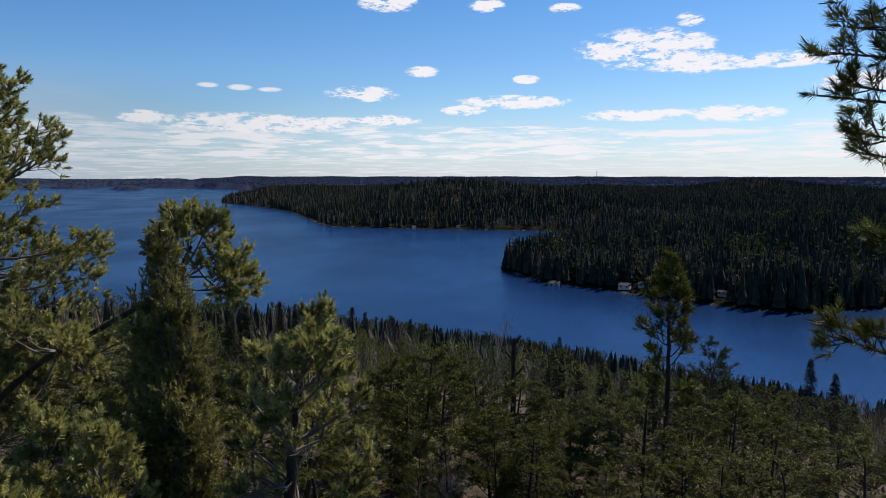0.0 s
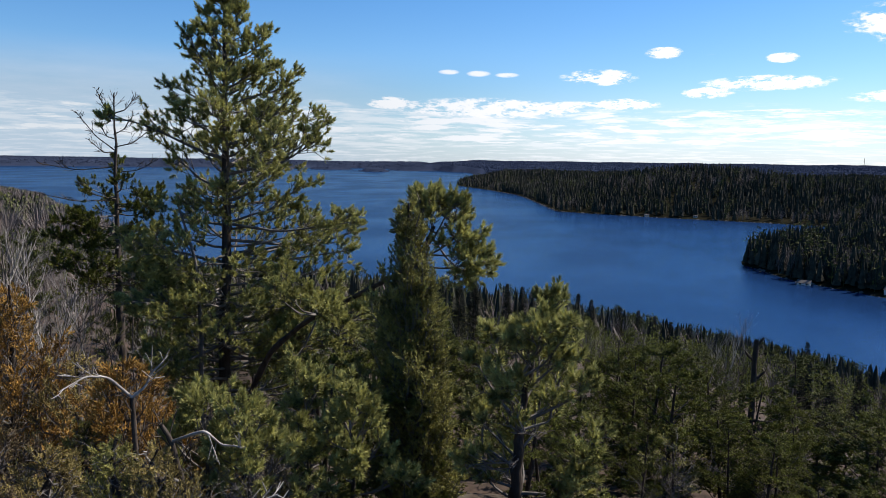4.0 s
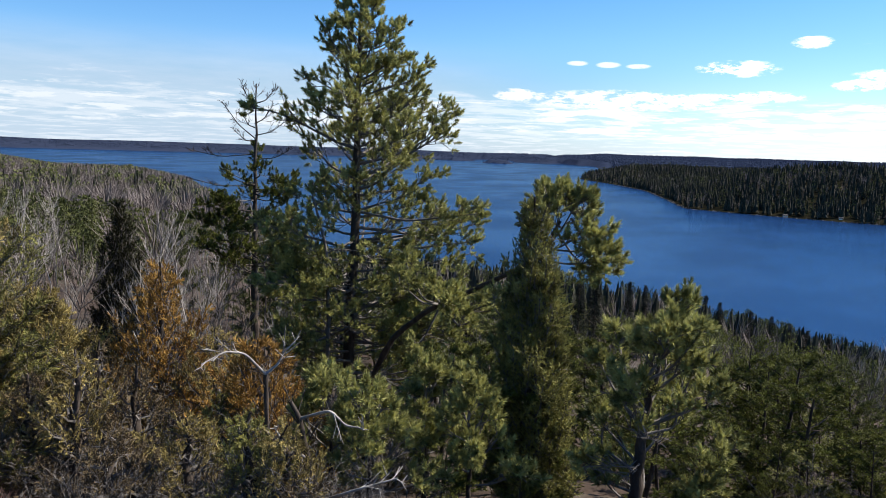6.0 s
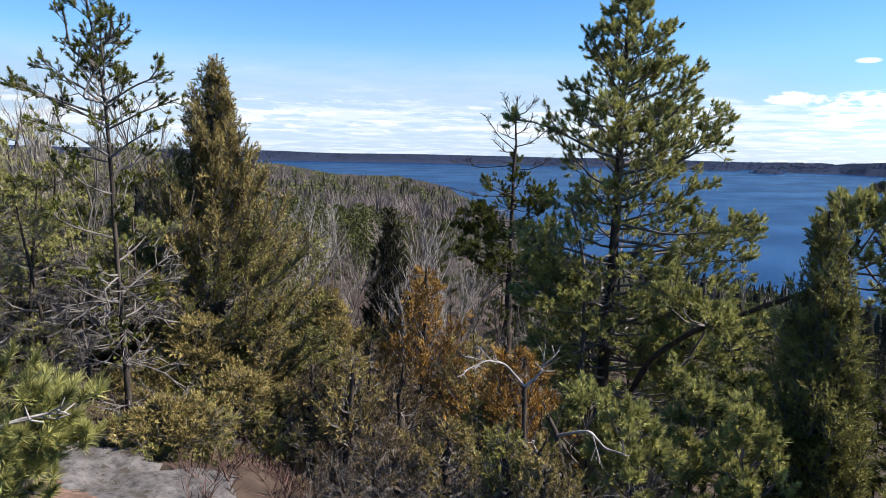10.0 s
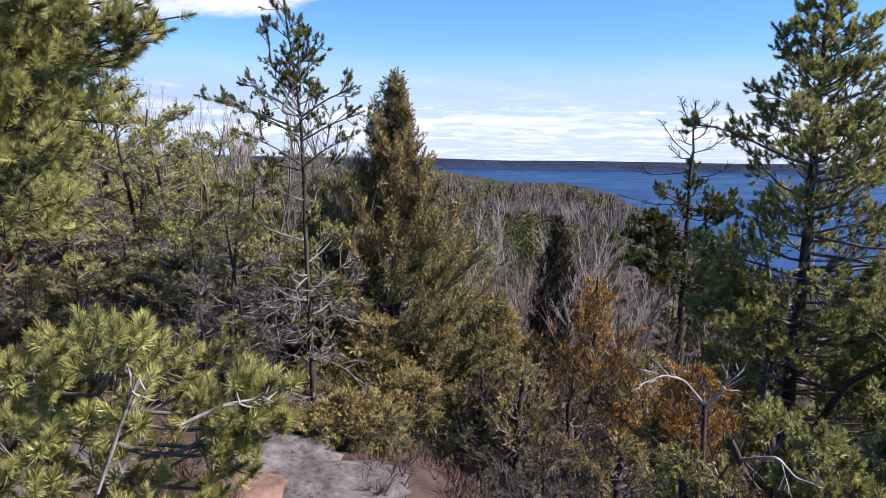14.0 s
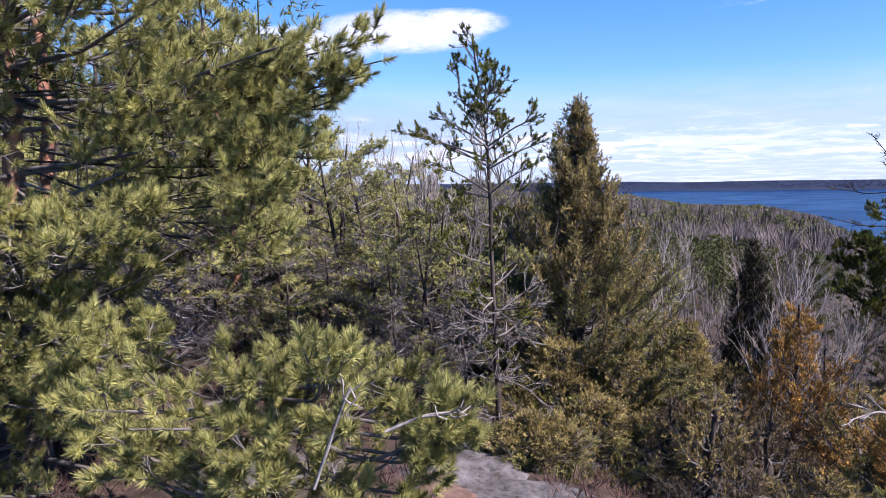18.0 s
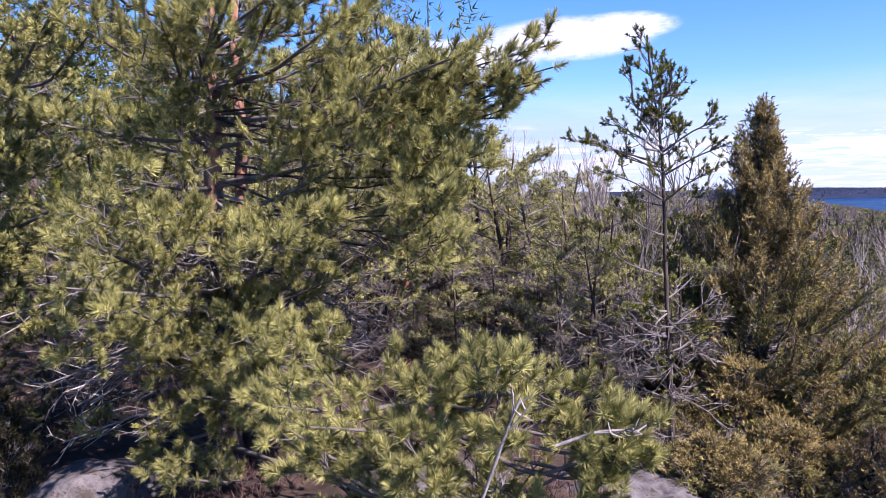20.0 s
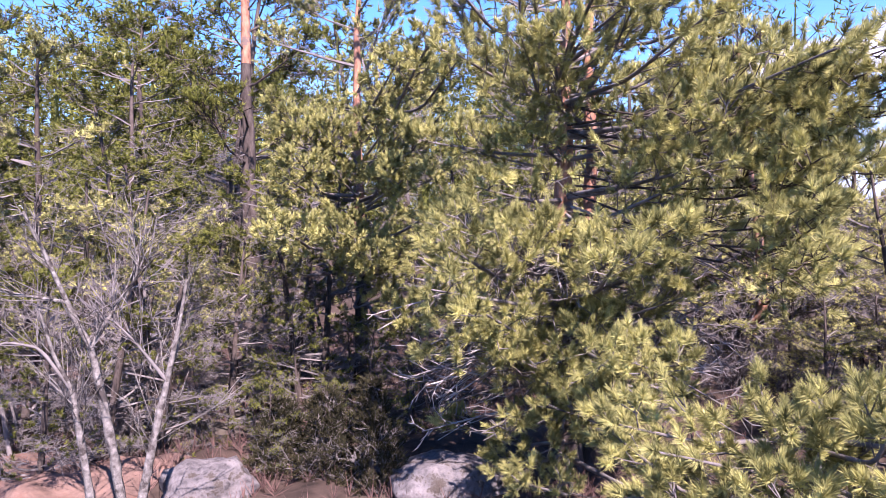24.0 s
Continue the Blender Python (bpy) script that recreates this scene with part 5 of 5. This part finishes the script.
px2, py2, pz2 = spot(84.5, 11)
pine("pine_tree", "pine with dark clumped crown on the hilltop", [(px2, py2, pz2), sight(84.5, -5, 11), sight(84.7, 5.5, 11)], 0.09, 28, lambda h: 1.6 * (1.1 - h) ** 0.6, MIDDLE, 89, clear=0.3, dead=12)
pine("pine_tree", "slim young pine standing up over the slope", [spot(-17.6, 11), sight(-17.6, -13, 11), sight(-17.5, -7.0, 11)], 0.05, 34, lambda h: 0.62 * (1.08 - h) ** 0.6, MIDDLE, 88, leaf=PINE_DARK_SHADED, clear=0.25, rise=(0.1, 0.8), bare=0.2)
# pine beside the lookout reaching in from the side
rx0, ry0, rz0 = spot(-43, 4.2)
pine_r = pine("pine_tree", "near pine reaching its twigs over the lookout", [(rx0, ry0, rz0), sight(-43, 0, 4.2), sight(-42, 35, 4.2)], 0.09, 10, lambda h: 1.0 * (1.15 - h) ** 0.4, CLOSE, 96, leaf=PINE_DARK_SHADED, clear=0.5, rise=(0.0, 0.6))
for i, (a, e) in enumerate(((-25.8, 14.6), (-26.8, 12.4), (-27.6, 8.4), (-26.9, 5.6), (-29.5, 6.0), (-28.5, 10.0), (-29.4, 3.0), (-30.0, 1.6), (-30.5, -3.8), (-29.0, -10.2), (-30.2, -11.4), (-28.3, -11.0), (-30.8, 14), (-31.5, 8), (-28.6, 13.4))):
    limb_of(pine_r, along_sight((-42.8, e - 2, 4.2), (-36, e - 1.5, 4.2), (a, e, 4.1)), 0.016, 0.005, dict(CLOSE, twigs=6, side=0.3, n=64), 960 + i, leaf=PINE_DARK_SHADED, length=0.6, bare=0.72, mat=BARK_DARK)
# broken dead trunk on the slope
snag = stand("dead_tree", spot(-5.6, 10, 0.3), "dark broken dead trunk with stub branches", "dead tree")
limb_of(snag, along_sight((-5.6, -25, 10), (-5.7, -18.6, 10), (-5.7, -12.7, 10)), 0.05, 0.035, thin, 101, length=0.3, bare=1, mat=BARK_DARK)
for i, (a, e, a1, e1) in enumerate(((-5.7, -13.0, -6.2, -12.5), (-5.7, -18.4, -7.4, -18.3), (-5.7, -14.2, -5.0, -13.6), (-5.7, -15.5, -6.4, -14.9), (-5.7, -17.0, -5.0, -16.8))):
    limb_of(snag, along_sight((a, e, 10), ((a + a1) / 2, (e + e1) / 2 - 0.1, 10), (a1, e1, 10)), 0.03, 0.012, thin, 102 + i, length=0.2, bare=1, mat=BARK_DARK)

# ---- copies over the hill and down the slope ----
def batch(n, make, tall):
    made = []
    for s in range(n):
        ob = make(s)
        ob["tall"] = tall
        made.append(ob)
    return made


HILL = batch(6, lambda s: mid_pine("pine_tree", "bushy hilltop pine with dead lower twigs", 4.5, 1.4, 200 + s, PINE_NEEDLE if s in (1, 2, 3, 4) else PINE_DARK_SHADED, 0.10, 34, 28, 0.065, 0.012, 3.8, (0.5, 0.4, 1.3, 0.45, 1.1, 0.8)[s]), 4.5)
# young slope pines carry their backlit shade as darker needles
YOUNG = batch(4, lambda s: mid_pine("pine_tree", "young yellow-green pine on the slope", 4.0, 1.25, 250 + s, PINE_DARK_SHADED, 0.05, 44, 28, 0.065, 0.0125, 5.0), 4.0)
BANK = batch(4, lambda s: mid_pine("pine_tree", "green pine on the wooded slope", 7.0, 1.8, 205 + s, PINE_FAR, 0.15, 22, 8, 0.15, 0.03, 5.0), 7.0)
SPR = batch(3, lambda s: mid_spruce("spruce_tree", "dark spruce on the wooded slope", 9.0, 1.35, 210 + s), 9.0)
BIR = batch(4, lambda s: bare_tree("birch_tree", "leafless birch with pale grey bark", (0, 0, 0), 6.0, 0.045, 220 + s, BIRCH if s < 2 else TWIG, 0.42, 3, 1, "birch", (11, 5, 4), 0.7, 0.08), 6.0)
BUSH = batch(5, lambda s: bare_tree("bush", "leafless bush of tangled grey twigs", (0, 0, 0), 1.5, 0.009, 240 + s, TWIG, 0.9, 3, 5, "bush", (6, 4, 3), 0.4, 0.18, 0.1, joined=True), 1.4)
rg = np.random.default_rng(9)


def set_tree(kinds, az, d, top, wide=1.0):
    x, y, _ = sight(az, 0, d)
    if top - ground_at(x, y) > 0.4:
        grow(kinds[int(rg.integers(len(kinds)))], x, y, top, rg.uniform(0, 360), wide)


# tops that stand out over the slope: kind, heading, distance, height angle
for kinds, az, d, el in ((SPR, 15.4, 30, -8.7), (SPR, 16.6, 34, -9.4), (SPR, 9.8, 60, -10.0), (YOUNG, 4.3, 11, -13.2), (YOUNG, 3.0, 10, -14.5), (SPR, 0.2, 70, -11.9), (SPR, 1.4, 70, -11.6), (BIR, -3.9, 45, -11.6), (BIR, -4.6, 45, -12.0), (BIR, -2.8, 46, -12.4),
                         (SPR, -9.3, 70, -12.4), (BANK, -7.6, 60, -13.0), (SPR, -11.7, 60, -14.2), (BANK, -21.1, 22, -12.3), (BANK, -20.4, 20, -12.9), (SPR, -27.4, 30, -12.7), (SPR, -29.0, 28, -13.5), (SPR, -24.3, 35, -14.3), (SPR, -25.3, 34, -14.6),
                         (YOUNG, -4.4, 7.5, -18.8), (YOUNG, 2.0, 7, -19.6), (YOUNG, -14.2, 9, -17.0), (YOUNG, -18.8, 10, -17.0), (YOUNG, -9.0, 9, -17.5), (YOUNG, -22.0, 9, -16.5), (YOUNG, 0.8, 11, -15.0), (YOUNG, -1.5, 12, -15.0),
                         (SPR, 6.2, 75, -10.6), (SPR, 7.2, 78, -10.2), (SPR, 11.6, 60, -9.8), (SPR, 12.8, 62, -9.6), (SPR, 4.0, 74, -11.0), (SPR, 2.6, 74, -11.2), (SPR, -1.2, 72, -12.2), (HILL, -1.2, 10, -17.5), (YOUNG, 17.5, 8.5, -17), (YOUNG, 24, 9.5, -16), (YOUNG, 21, 4.6, -23)):
    set_tree(kinds, az, d, 60 + d * math.tan(radians(el)))
# trees down to the shore
line_az, line_el = [-40, -32, -20, -10, 0, 10, 20, 30, 44], [-14.5, -14.2, -13.8, -13.2, -12.6, -11.6, -10.6, -9.5, -8.0]
for n, d0, d1, kinds, extra in ((44, 4.4, 9, YOUNG + YOUNG[1:] + HILL[1:2], 10), (44, 9, 20, YOUNG + HILL[:1] + BANK, 6), (44, 12, 26, SPR + SPR + BANK, 4.0), (50, 20, 60, SPR + SPR + BIR[:2], 3.0)):
    for i in range(n):
        az, d = rg.uniform(-42, 44), rg.uniform(d0, d1)
        if d < 9 and (8 < az < 22 and d > 4.4 and rg.uniform() < 0.6 or az > 28):
            continue
        top = 60 + d * math.tan(radians(np.interp(az, line_az, line_el) - extra * rg.uniform() ** 0.7 - (4.5 if d < 7 else 0)))
        set_tree(kinds, az, d, top, 1.5 if d < 20 else 1.0)
# hollow with bare birches towards the headland
for i in range(75):
    az, d = rg.uniform(38, 72), 9 + 45 * rg.uniform() ** 1.2
    top = 60 + d * math.tan(radians(np.interp(az, [38, 50, 60, 68, 72], [-6.5, -4.5, -3.5, -1.5, -0.8]) - (7 if d < 16 else 5) * rg.uniform()))
    set_tree(BIR * 2 + BANK[:2] + HILL[:1] if d > 14 else BIR + HILL[:1], az, d, top)
for i in range(26):
    az, d = rg.uniform(70, 83), rg.uniform(10, 45)
    set_tree(HILL, az, d, 60 + d * math.tan(radians(0.8 - 4 * rg.uniform())), 1.25)
for az in (77.2, 78.0, 79.0, 79.6, 80.2):
    set_tree(BIR[:2], az, 14, 60 + 14 * math.tan(radians(2.0 + rg.uniform())))
for i in range(12):
    az, d = rg.uniform(-34, 6), rg.uniform(6.5, 14)
    set_tree(YOUNG, az, d, 60 + d * math.tan(radians(-15.5 - 7 * rg.uniform())), 1.7)
for az, d, el in ((-22, 6.5, -20), (-24.5, 7.0, -18.5), (-27, 6.2, -20), (-29.5, 6.8, -18), (-32, 6, -19), (-19, 6.6, -21), (-26, 5.2, -24), (-30, 5.2, -23.5), (-22, 5.2, -25), (-16, 5.6, -23.5)):
    set_tree(YOUNG, az, d, 60 + d * math.tan(radians(el)), 1.9)
for i in range(10):
    az, d = rg.uniform(-5, 12), rg.uniform(8, 17)
    set_tree(YOUNG, az, d, 60 + d * math.tan(radians(-13.5 - 5 * rg.uniform())), 1.4)
for i in range(24):
    az, d = rg.uniform(-10, 24), rg.uniform(7, 20)
    x, y, _ = sight(az, 0, d)
    set_tree(BUSH, az, d, ground_at(x, y) + rg.uniform(0.6, 1.4))
# thicket on the hilltop
for n, d0, d1, az0, az1, el0, el1, kinds in ((12, 6.8, 9, 78, 90, -9, -3, HILL), (10, 8.5, 10, 73, 80, -9, -5, HILL), (24, 9, 18, 78, 92, -4, 3.5, HILL), (20, 7.5, 12, 90, 128, -2, 12, HILL), (12, 12, 24, 88, 160, 6, 16, HILL), (20, 6, 9, 122, 158, -3, 7, [HILL[5], HILL[5], HILL[2]]), (6, 10, 20, 128, 136.5, 8, 20, [HILL[0], HILL[5]]), (5, 10, 20, 144, 158, 8, 20, [HILL[0], HILL[5]]), (8, 6, 10, 95, 150, -8, -2, HILL)):
    for i in range(n):
        az, d = rg.uniform(az0, az1), rg.uniform(d0, d1)
        set_tree(kinds, az, d, 60 + d * math.tan(radians(rg.uniform(el0, el1))), 1.2)
for az, d, el in ((66.5, 9.5, -2.0), (68, 10.5, -1.0), (69.4, 9.0, -2.5), (71.5, 10.0, 0.2), (73, 9.0, -1.0), (74.6, 10.5, 0.8), (76.2, 9.0, 0.4), (77.5, 8.5, 1.2), (79.0, 8.0, 2.4), (81, 8.5, 3.5), (82.5, 9.5, 4.0)):
    set_tree(HILL, az, d, 60 + d * math.tan(radians(el)), 1.15)
for i in range(26):
    az, d = rg.uniform(40, 48), rg.uniform(11, 26)
    set_tree(BIR[1:] + BANK[:1], az, d, 60 + d * math.tan(radians(-6.5 - 6 * rg.uniform())))
for i in range(18):
    az, d = rg.uniform(44, 60), rg.uniform(9, 15)
    set_tree(BIR[1:], az, d, 60 + d * math.tan(radians(rg.uniform(-13, -7.5))), 1.3)
# low growth under the hilltop pines, added dark in place of canopy shade
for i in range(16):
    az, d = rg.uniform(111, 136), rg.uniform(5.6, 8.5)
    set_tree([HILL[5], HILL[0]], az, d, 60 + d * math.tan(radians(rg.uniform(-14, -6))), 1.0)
for az, d, el in ((72.6, 6.6, -5.5), (74.4, 6.3, -3.0), (76.2, 6.7, -1.5), (77.8, 6.2, -4.5), (69.0, 6.9, -3.5), (75.4, 7.4, -0.5), (79.2, 6.8, -1.0)):
    set_tree(HILL[1:5], az, d, 60 + d * math.tan(radians(el)), 1.0)
# grey half-dead pines behind the slim one
for i in range(30):
    az, d = rg.uniform(66.5, 80), rg.uniform(6.8, 11)
    set_tree(HILL, az, d, 60 + d * math.tan(radians(rg.uniform(-8, 0.6))), 1.15)
# underbrush
for n, d0, d1, az0, az1, h0, h1 in ((22, 3.7, 4.4, 30, 52, 0.4, 0.75), (45, 3.8, 9, 28, 56, 0.4, 1.0), (6, 5.2, 6.0, 67, 71, 0.25, 0.5), (26, 6.5, 13, 66, 118, 0.4, 1.0), (25, 6, 14, -35, 35, 0.5, 1.2)):
    for i in range(n):
        az, d = rg.uniform(az0, az1), rg.uniform(d0, d1)
        if 73 < az < 80 and d < 5.8:
            continue
        x, y, _ = sight(az, 0, d)
        set_tree(BUSH, az, d, ground_at(x, y) + rg.uniform(h0, h1))
# lichened grey rowan clump
rowan = stand("rowan", spot(138.6, 4.7), "leafless rowan clump with pale lichened stems", "rowan")
twiggy = dict(HERO, twigs=13, kids=3, side=0.45, r=0.003)
for i, (pts, r) in enumerate(((((139.8, -22.0, 4.7), (140.2, -18.9, 4.7), (140.8, -14.3, 4.7), (141.1, -11.9, 4.7), (142.1, -9.6, 4.7), (142.9, -6.4, 4.7)), 0.030), (((137.7, -22.3, 4.7), (138.2, -19.4, 4.7), (138.8, -14.9, 4.7), (139.3, -11.9, 4.7), (139.8, -9.1, 4.7), (140.6, -7.4, 4.7), (141.8, -4.2, 4.7), (142.6, -2.0, 4.7), (143.7, 0.6, 4.7)), 0.034), (((137.5, -22.4, 4.7), (136.6, -19.2, 4.7), (135.9, -16.2, 4.7), (134.8, -11.9, 4.7), (133.9, -8.3, 4.7), (133.2, -4.6, 4.7)), 0.036), (((139.8, -9.1, 4.7), (138.1, -6.2, 4.7), (136.7, -4.4, 4.7), (136.3, -1.6, 4.7)), 0.016), (((140.6, -7.4, 4.7), (141.1, -5.8, 4.7), (143.2, -5.3, 4.7), (145.2, -4.8, 4.7), (147.1, -3.9, 4.7)), 0.014), (((141.1, -11.9, 4.7), (143.0, -8.8, 4.7), (145.0, -8.2, 4.7), (147.3, -9.0, 4.7)), 0.013), (((134.8, -11.9, 4.7), (136.9, -8.9, 4.7), (138.7, -6.8, 4.7)), 0.013))):
    limb_of(rowan, along_sight(*pts), r, max(0.004, r * 0.25), twiggy, 1500 + i, length=1.5, bare=1, mat=LICHEN_BARK if i < 5 else TWIG, label="stem crusted with grey lichen" if i < 3 else "")
for i in range(3):
    az, d = rg.uniform(144, 158), rg.uniform(6.5, 10)
    set_tree(BIR[2:], az, d, 60 + d * math.tan(radians(rg.uniform(-4, 9))))
for i in range(4):
    az, d = rg.uniform(72, 100), rg.uniform(7.5, 12)
    set_tree(BIR[2:], az, d, 60 + d * math.tan(radians(rg.uniform(-7, 0))))
# the first of each kind stands behind the lookout
for ob in HILL + YOUNG + BANK + SPR + BIR + BUSH:
    x, y = polar(rg.uniform(185, 235), rg.uniform(14, 40))
    ob.location = (x, y, ground_at(x, y))

# ---- rocks and ground cover ----
def rock(name, label, at, size, seed, mat, squash=0.5):
    rng = np.random.default_rng(seed)
    bm = bmesh.new()
    bmesh.ops.create_icosphere(bm, subdivisions=4, radius=1.0)
    o = Vector(rng.uniform(0, 50, 3))
    for v in bm.verts:
        n = noise.noise(v.co * 1.1 + o) * 0.35 + noise.noise(v.co * 2.7 + o) * 0.16 + abs(noise.noise(v.co * 5 + o)) * 0.12 + noise.noise(v.co * 13 + o) * 0.03
        v.co *= 1 + n
        v.co = Vector((v.co.x * size[0], v.co.y * size[1], max(v.co.z, -0.7) * size[2]))
    me = bpy.data.meshes.new(name)
    bm.to_mesh(me)
    bm.free()
    me.materials.append(mat)
    for p in me.polygons:
        p.use_smooth = True
    ob = new(name, me)
    ob.matrix_world = pose(*at, 0, 0, float(rng.uniform(0, 360)))
    return tagged(ob, label, "rock")


for i, (a, d, sx, sz, m, label) in enumerate(((113.4, 5.2, 0.42, 0.26, ROCK, "pale lichen-covered boulder among pines"), (132.0, 5.6, 0.36, 0.24, ROCK, "pale lichen-covered boulder under bare shrubs"), 
                                                                                            (90, 4.8, 0.4, 0.12, ROCK, "grey rock under the low pine"))):
    x, y, z = spot(a, d, 0.0)
    rock("rock", label, (x, y, z), (sx, sx * 0.8, sz), 400 + i, m)

def outcrop(label, az, d, radius, seed, mat, rise=0.07):
    """Bare rock showing through the ground, with a ragged edge."""
    cx, cy, _ = sight(az, 0, d)
    rr_, aa_ = np.meshgrid(np.linspace(0, 1, 22), np.linspace(0, 2 * np.pi, 60, endpoint=False), indexing="ij")
    edge = radius * (1 + 0.35 * np.sin(2 * aa_ + seed) + 0.18 * np.sin(5 * aa_ + 2 * seed) + 0.1 * np.sin(11 * aa_))
    x, y = cx + np.cos(aa_) * rr_ * edge, cy + np.sin(aa_) * rr_ * edge
    z = land(x, y) + rise * (1 - rr_ ** 3 * 1.6) + 0.012 * wavy(x, y, 0.35, seed) + 0.006 * wavy(x, y, 0.09, seed + 1)
    i, j = np.meshgrid(np.arange(21), np.arange(60), indexing="ij")
    p, q = i * 60 + j, i * 60 + (j + 1) % 60
    ob = new("rock_outcrop", mesh_of("rock_outcrop", np.stack([x, y, z], -1).reshape(-1, 3), np.stack([p, p + 60, q + 60, q], -1).reshape(-1, 4), mat, True))
    return tagged(ob, label, "rock", kind="structure")


for a, d, r, sd, m, label in ((71.5, 4.5, 0.75, 1, ROCK, "flat grey rock outcrop with lichen"), (74.0, 4.3, 0.34, 2, ROCK_RED, "rust-coloured rock patch with pine litter"), (75.5, 5.3, 0.35, 3, ROCK, "flat grey rock by the slim pine"),
                              (146, 6.2, 1.1, 4, ROCK_RED, "rust-coloured bare rock hump")):
    outcrop(label, a, d, r, sd, m, 0.16 if a > 140 else 0.07)

# heath twigs and dry grass on the hilltop
rg = np.random.default_rng(77)
n = 8000
az, d = rg.uniform(58, 160, n), 2.6 + 11 * rg.uniform(0, 1, n) ** 1.4
x, y = -np.sin(np.radians(az)) * d, np.cos(np.radians(az)) * d
keep = (wavy(x, y, 1.6, 71) + rg.uniform(-0.3, 0.3, n) > 0.0) & ~((az > 69) & (az < 78) & (d < 5.3))
x, y = x[keep], y[keep]
g = Geo()
g.add(*needles(np.stack([x, y, land(x, y) - 0.02], -1), np.stack([0 * x, 0 * x, 1 + 0 * x], -1) + rg.normal(0, 0.25, (len(x), 3)), 9, 0.17, 0.007, 0.06, (15, 65), rg))
heath = new("heath", g.mesh("heath", SHRUB_RED))
tagged(heath, "reddish-brown heather twigs on the forest floor", "heather", kind="stuff")

# rocks and cabins along the opposite shore
g = Geo()
rg = np.random.default_rng(78)
for corners in (CAPE[:6], FAR_CAPE[2:10]):
    c = np.array([polar(a, q) for a, q in corners])
    for p0, p1 in zip(c[:-1], c[1:]):
        m = int(np.linalg.norm(p1 - p0) / 2.2)
        u = rg.uniform(0, 1, (m, 1))
        q = p0 + (p1 - p0) * u + rg.normal(0, 1.0, (m, 2))
        s = rg.uniform(0.5, 2.2, (m, 1)) * np.where(rg.uniform(0, 1, (m, 1)) < 0.7, 0.5, 1.2)
        for k in range(m):
            V = np.array(((1, 0, 0), (-0.4, 0.9, 0), (-0.6, -0.8, 0), (0.1, 0, 0.5))) * s[k] * rg.uniform(0.7, 1.3, (4, 3)) + np.array((q[k, 0], q[k, 1], 0.05))
            g.add(V, np.array(((0, 1, 3), (1, 2, 3), (2, 0, 3))))
tagged(new("shore_rocks", g.mesh("shore_rocks", ROCK)), "pale rocks along the opposite shore", "rocks", kind="stuff")


def cabin(at, size, turn, label):
    w, dp, h = size
    ob = stand("cabin", at, label, "cabin", "cabins on the shore")
    ob.rotation_euler = (0, 0, radians(turn))
    V = [(-w, -dp, -1), (w, -dp, -1), (w, dp, -1), (-w, dp, -1), (-w, -dp, h), (w, -dp, h), (w, dp, h), (-w, dp, h), (-w, 0, h * 1.5), (w, 0, h * 1.5)]
    T = [(0, 1, 5), (0, 5, 4), (1, 2, 6), (1, 6, 5), (2, 3, 7), (2, 7, 6), (3, 0, 4), (3, 4, 7), (4, 7, 8), (5, 9, 6)]
    part("wall", mesh_of("wall", V, T, PALE_HOUSE), ob)
    for s in (-1, 1):
        e = dp * 1.2
        z0 = h - 0.1 * h
        part("roof", mesh_of("roof", [(-w * 1.1, s * e, z0), (w * 1.1, s * e, z0), (w * 1.1, 0, h * 1.53), (-w * 1.1, 0, h * 1.53), (-w * 1.1, s * e, z0 + 0.2), (w * 1.1, s * e, z0 + 0.2), (w * 1.1, 0, h * 1.53 + 0.2), (-w * 1.1, 0, h * 1.53 + 0.2)],
                             [(0, 1, 2, 3), (4, 5, 6, 7), (0, 1, 5, 4), (2, 3, 7, 6), (1, 2, 6, 5), (3, 0, 4, 7)], ROCK), ob)
    for s in (-0.5, 0.5):
        part("window", mesh_of("window", [(s * w - 0.5, -dp - 0.06, 1), (s * w + 0.5, -dp - 0.06, 1), (s * w + 0.5, -dp - 0.06, 2), (s * w - 0.5, -dp - 0.06, 2)], [(0, 1, 2, 3)], BARK_DARK), ob)
    return ob


for i, (a, d) in enumerate(CABINS):
    x, y = polar(a, d)
    cabin((x, y, ground_at(x, y)), ((3.0, 2.0, 2.0), (2.4, 1.8, 1.8), (2.0, 1.5, 1.6))[i % 3], a * 2, "small pale wooden cabin by the opposite shore")

# mast-shaped stand-in for a small stack on the skyline, coloured with haze
x, y = polar(-11.9, 4700)
mast = stand("mast", (x, y, ground_at(x, y)), "thin stack on the distant skyline, built as a mast", "mast")
g = Geo()
g.add(*tube([(0, 0, -5), (0, 0, 30), (0, 0, 46)], [1.6, 1.2, 0.6], 6))
part("pole", g.mesh("pole", HAZED_FAR), mast)
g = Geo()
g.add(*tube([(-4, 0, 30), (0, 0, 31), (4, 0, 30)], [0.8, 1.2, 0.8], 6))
part("platform", g.mesh("platform", HAZED_FAR), mast)
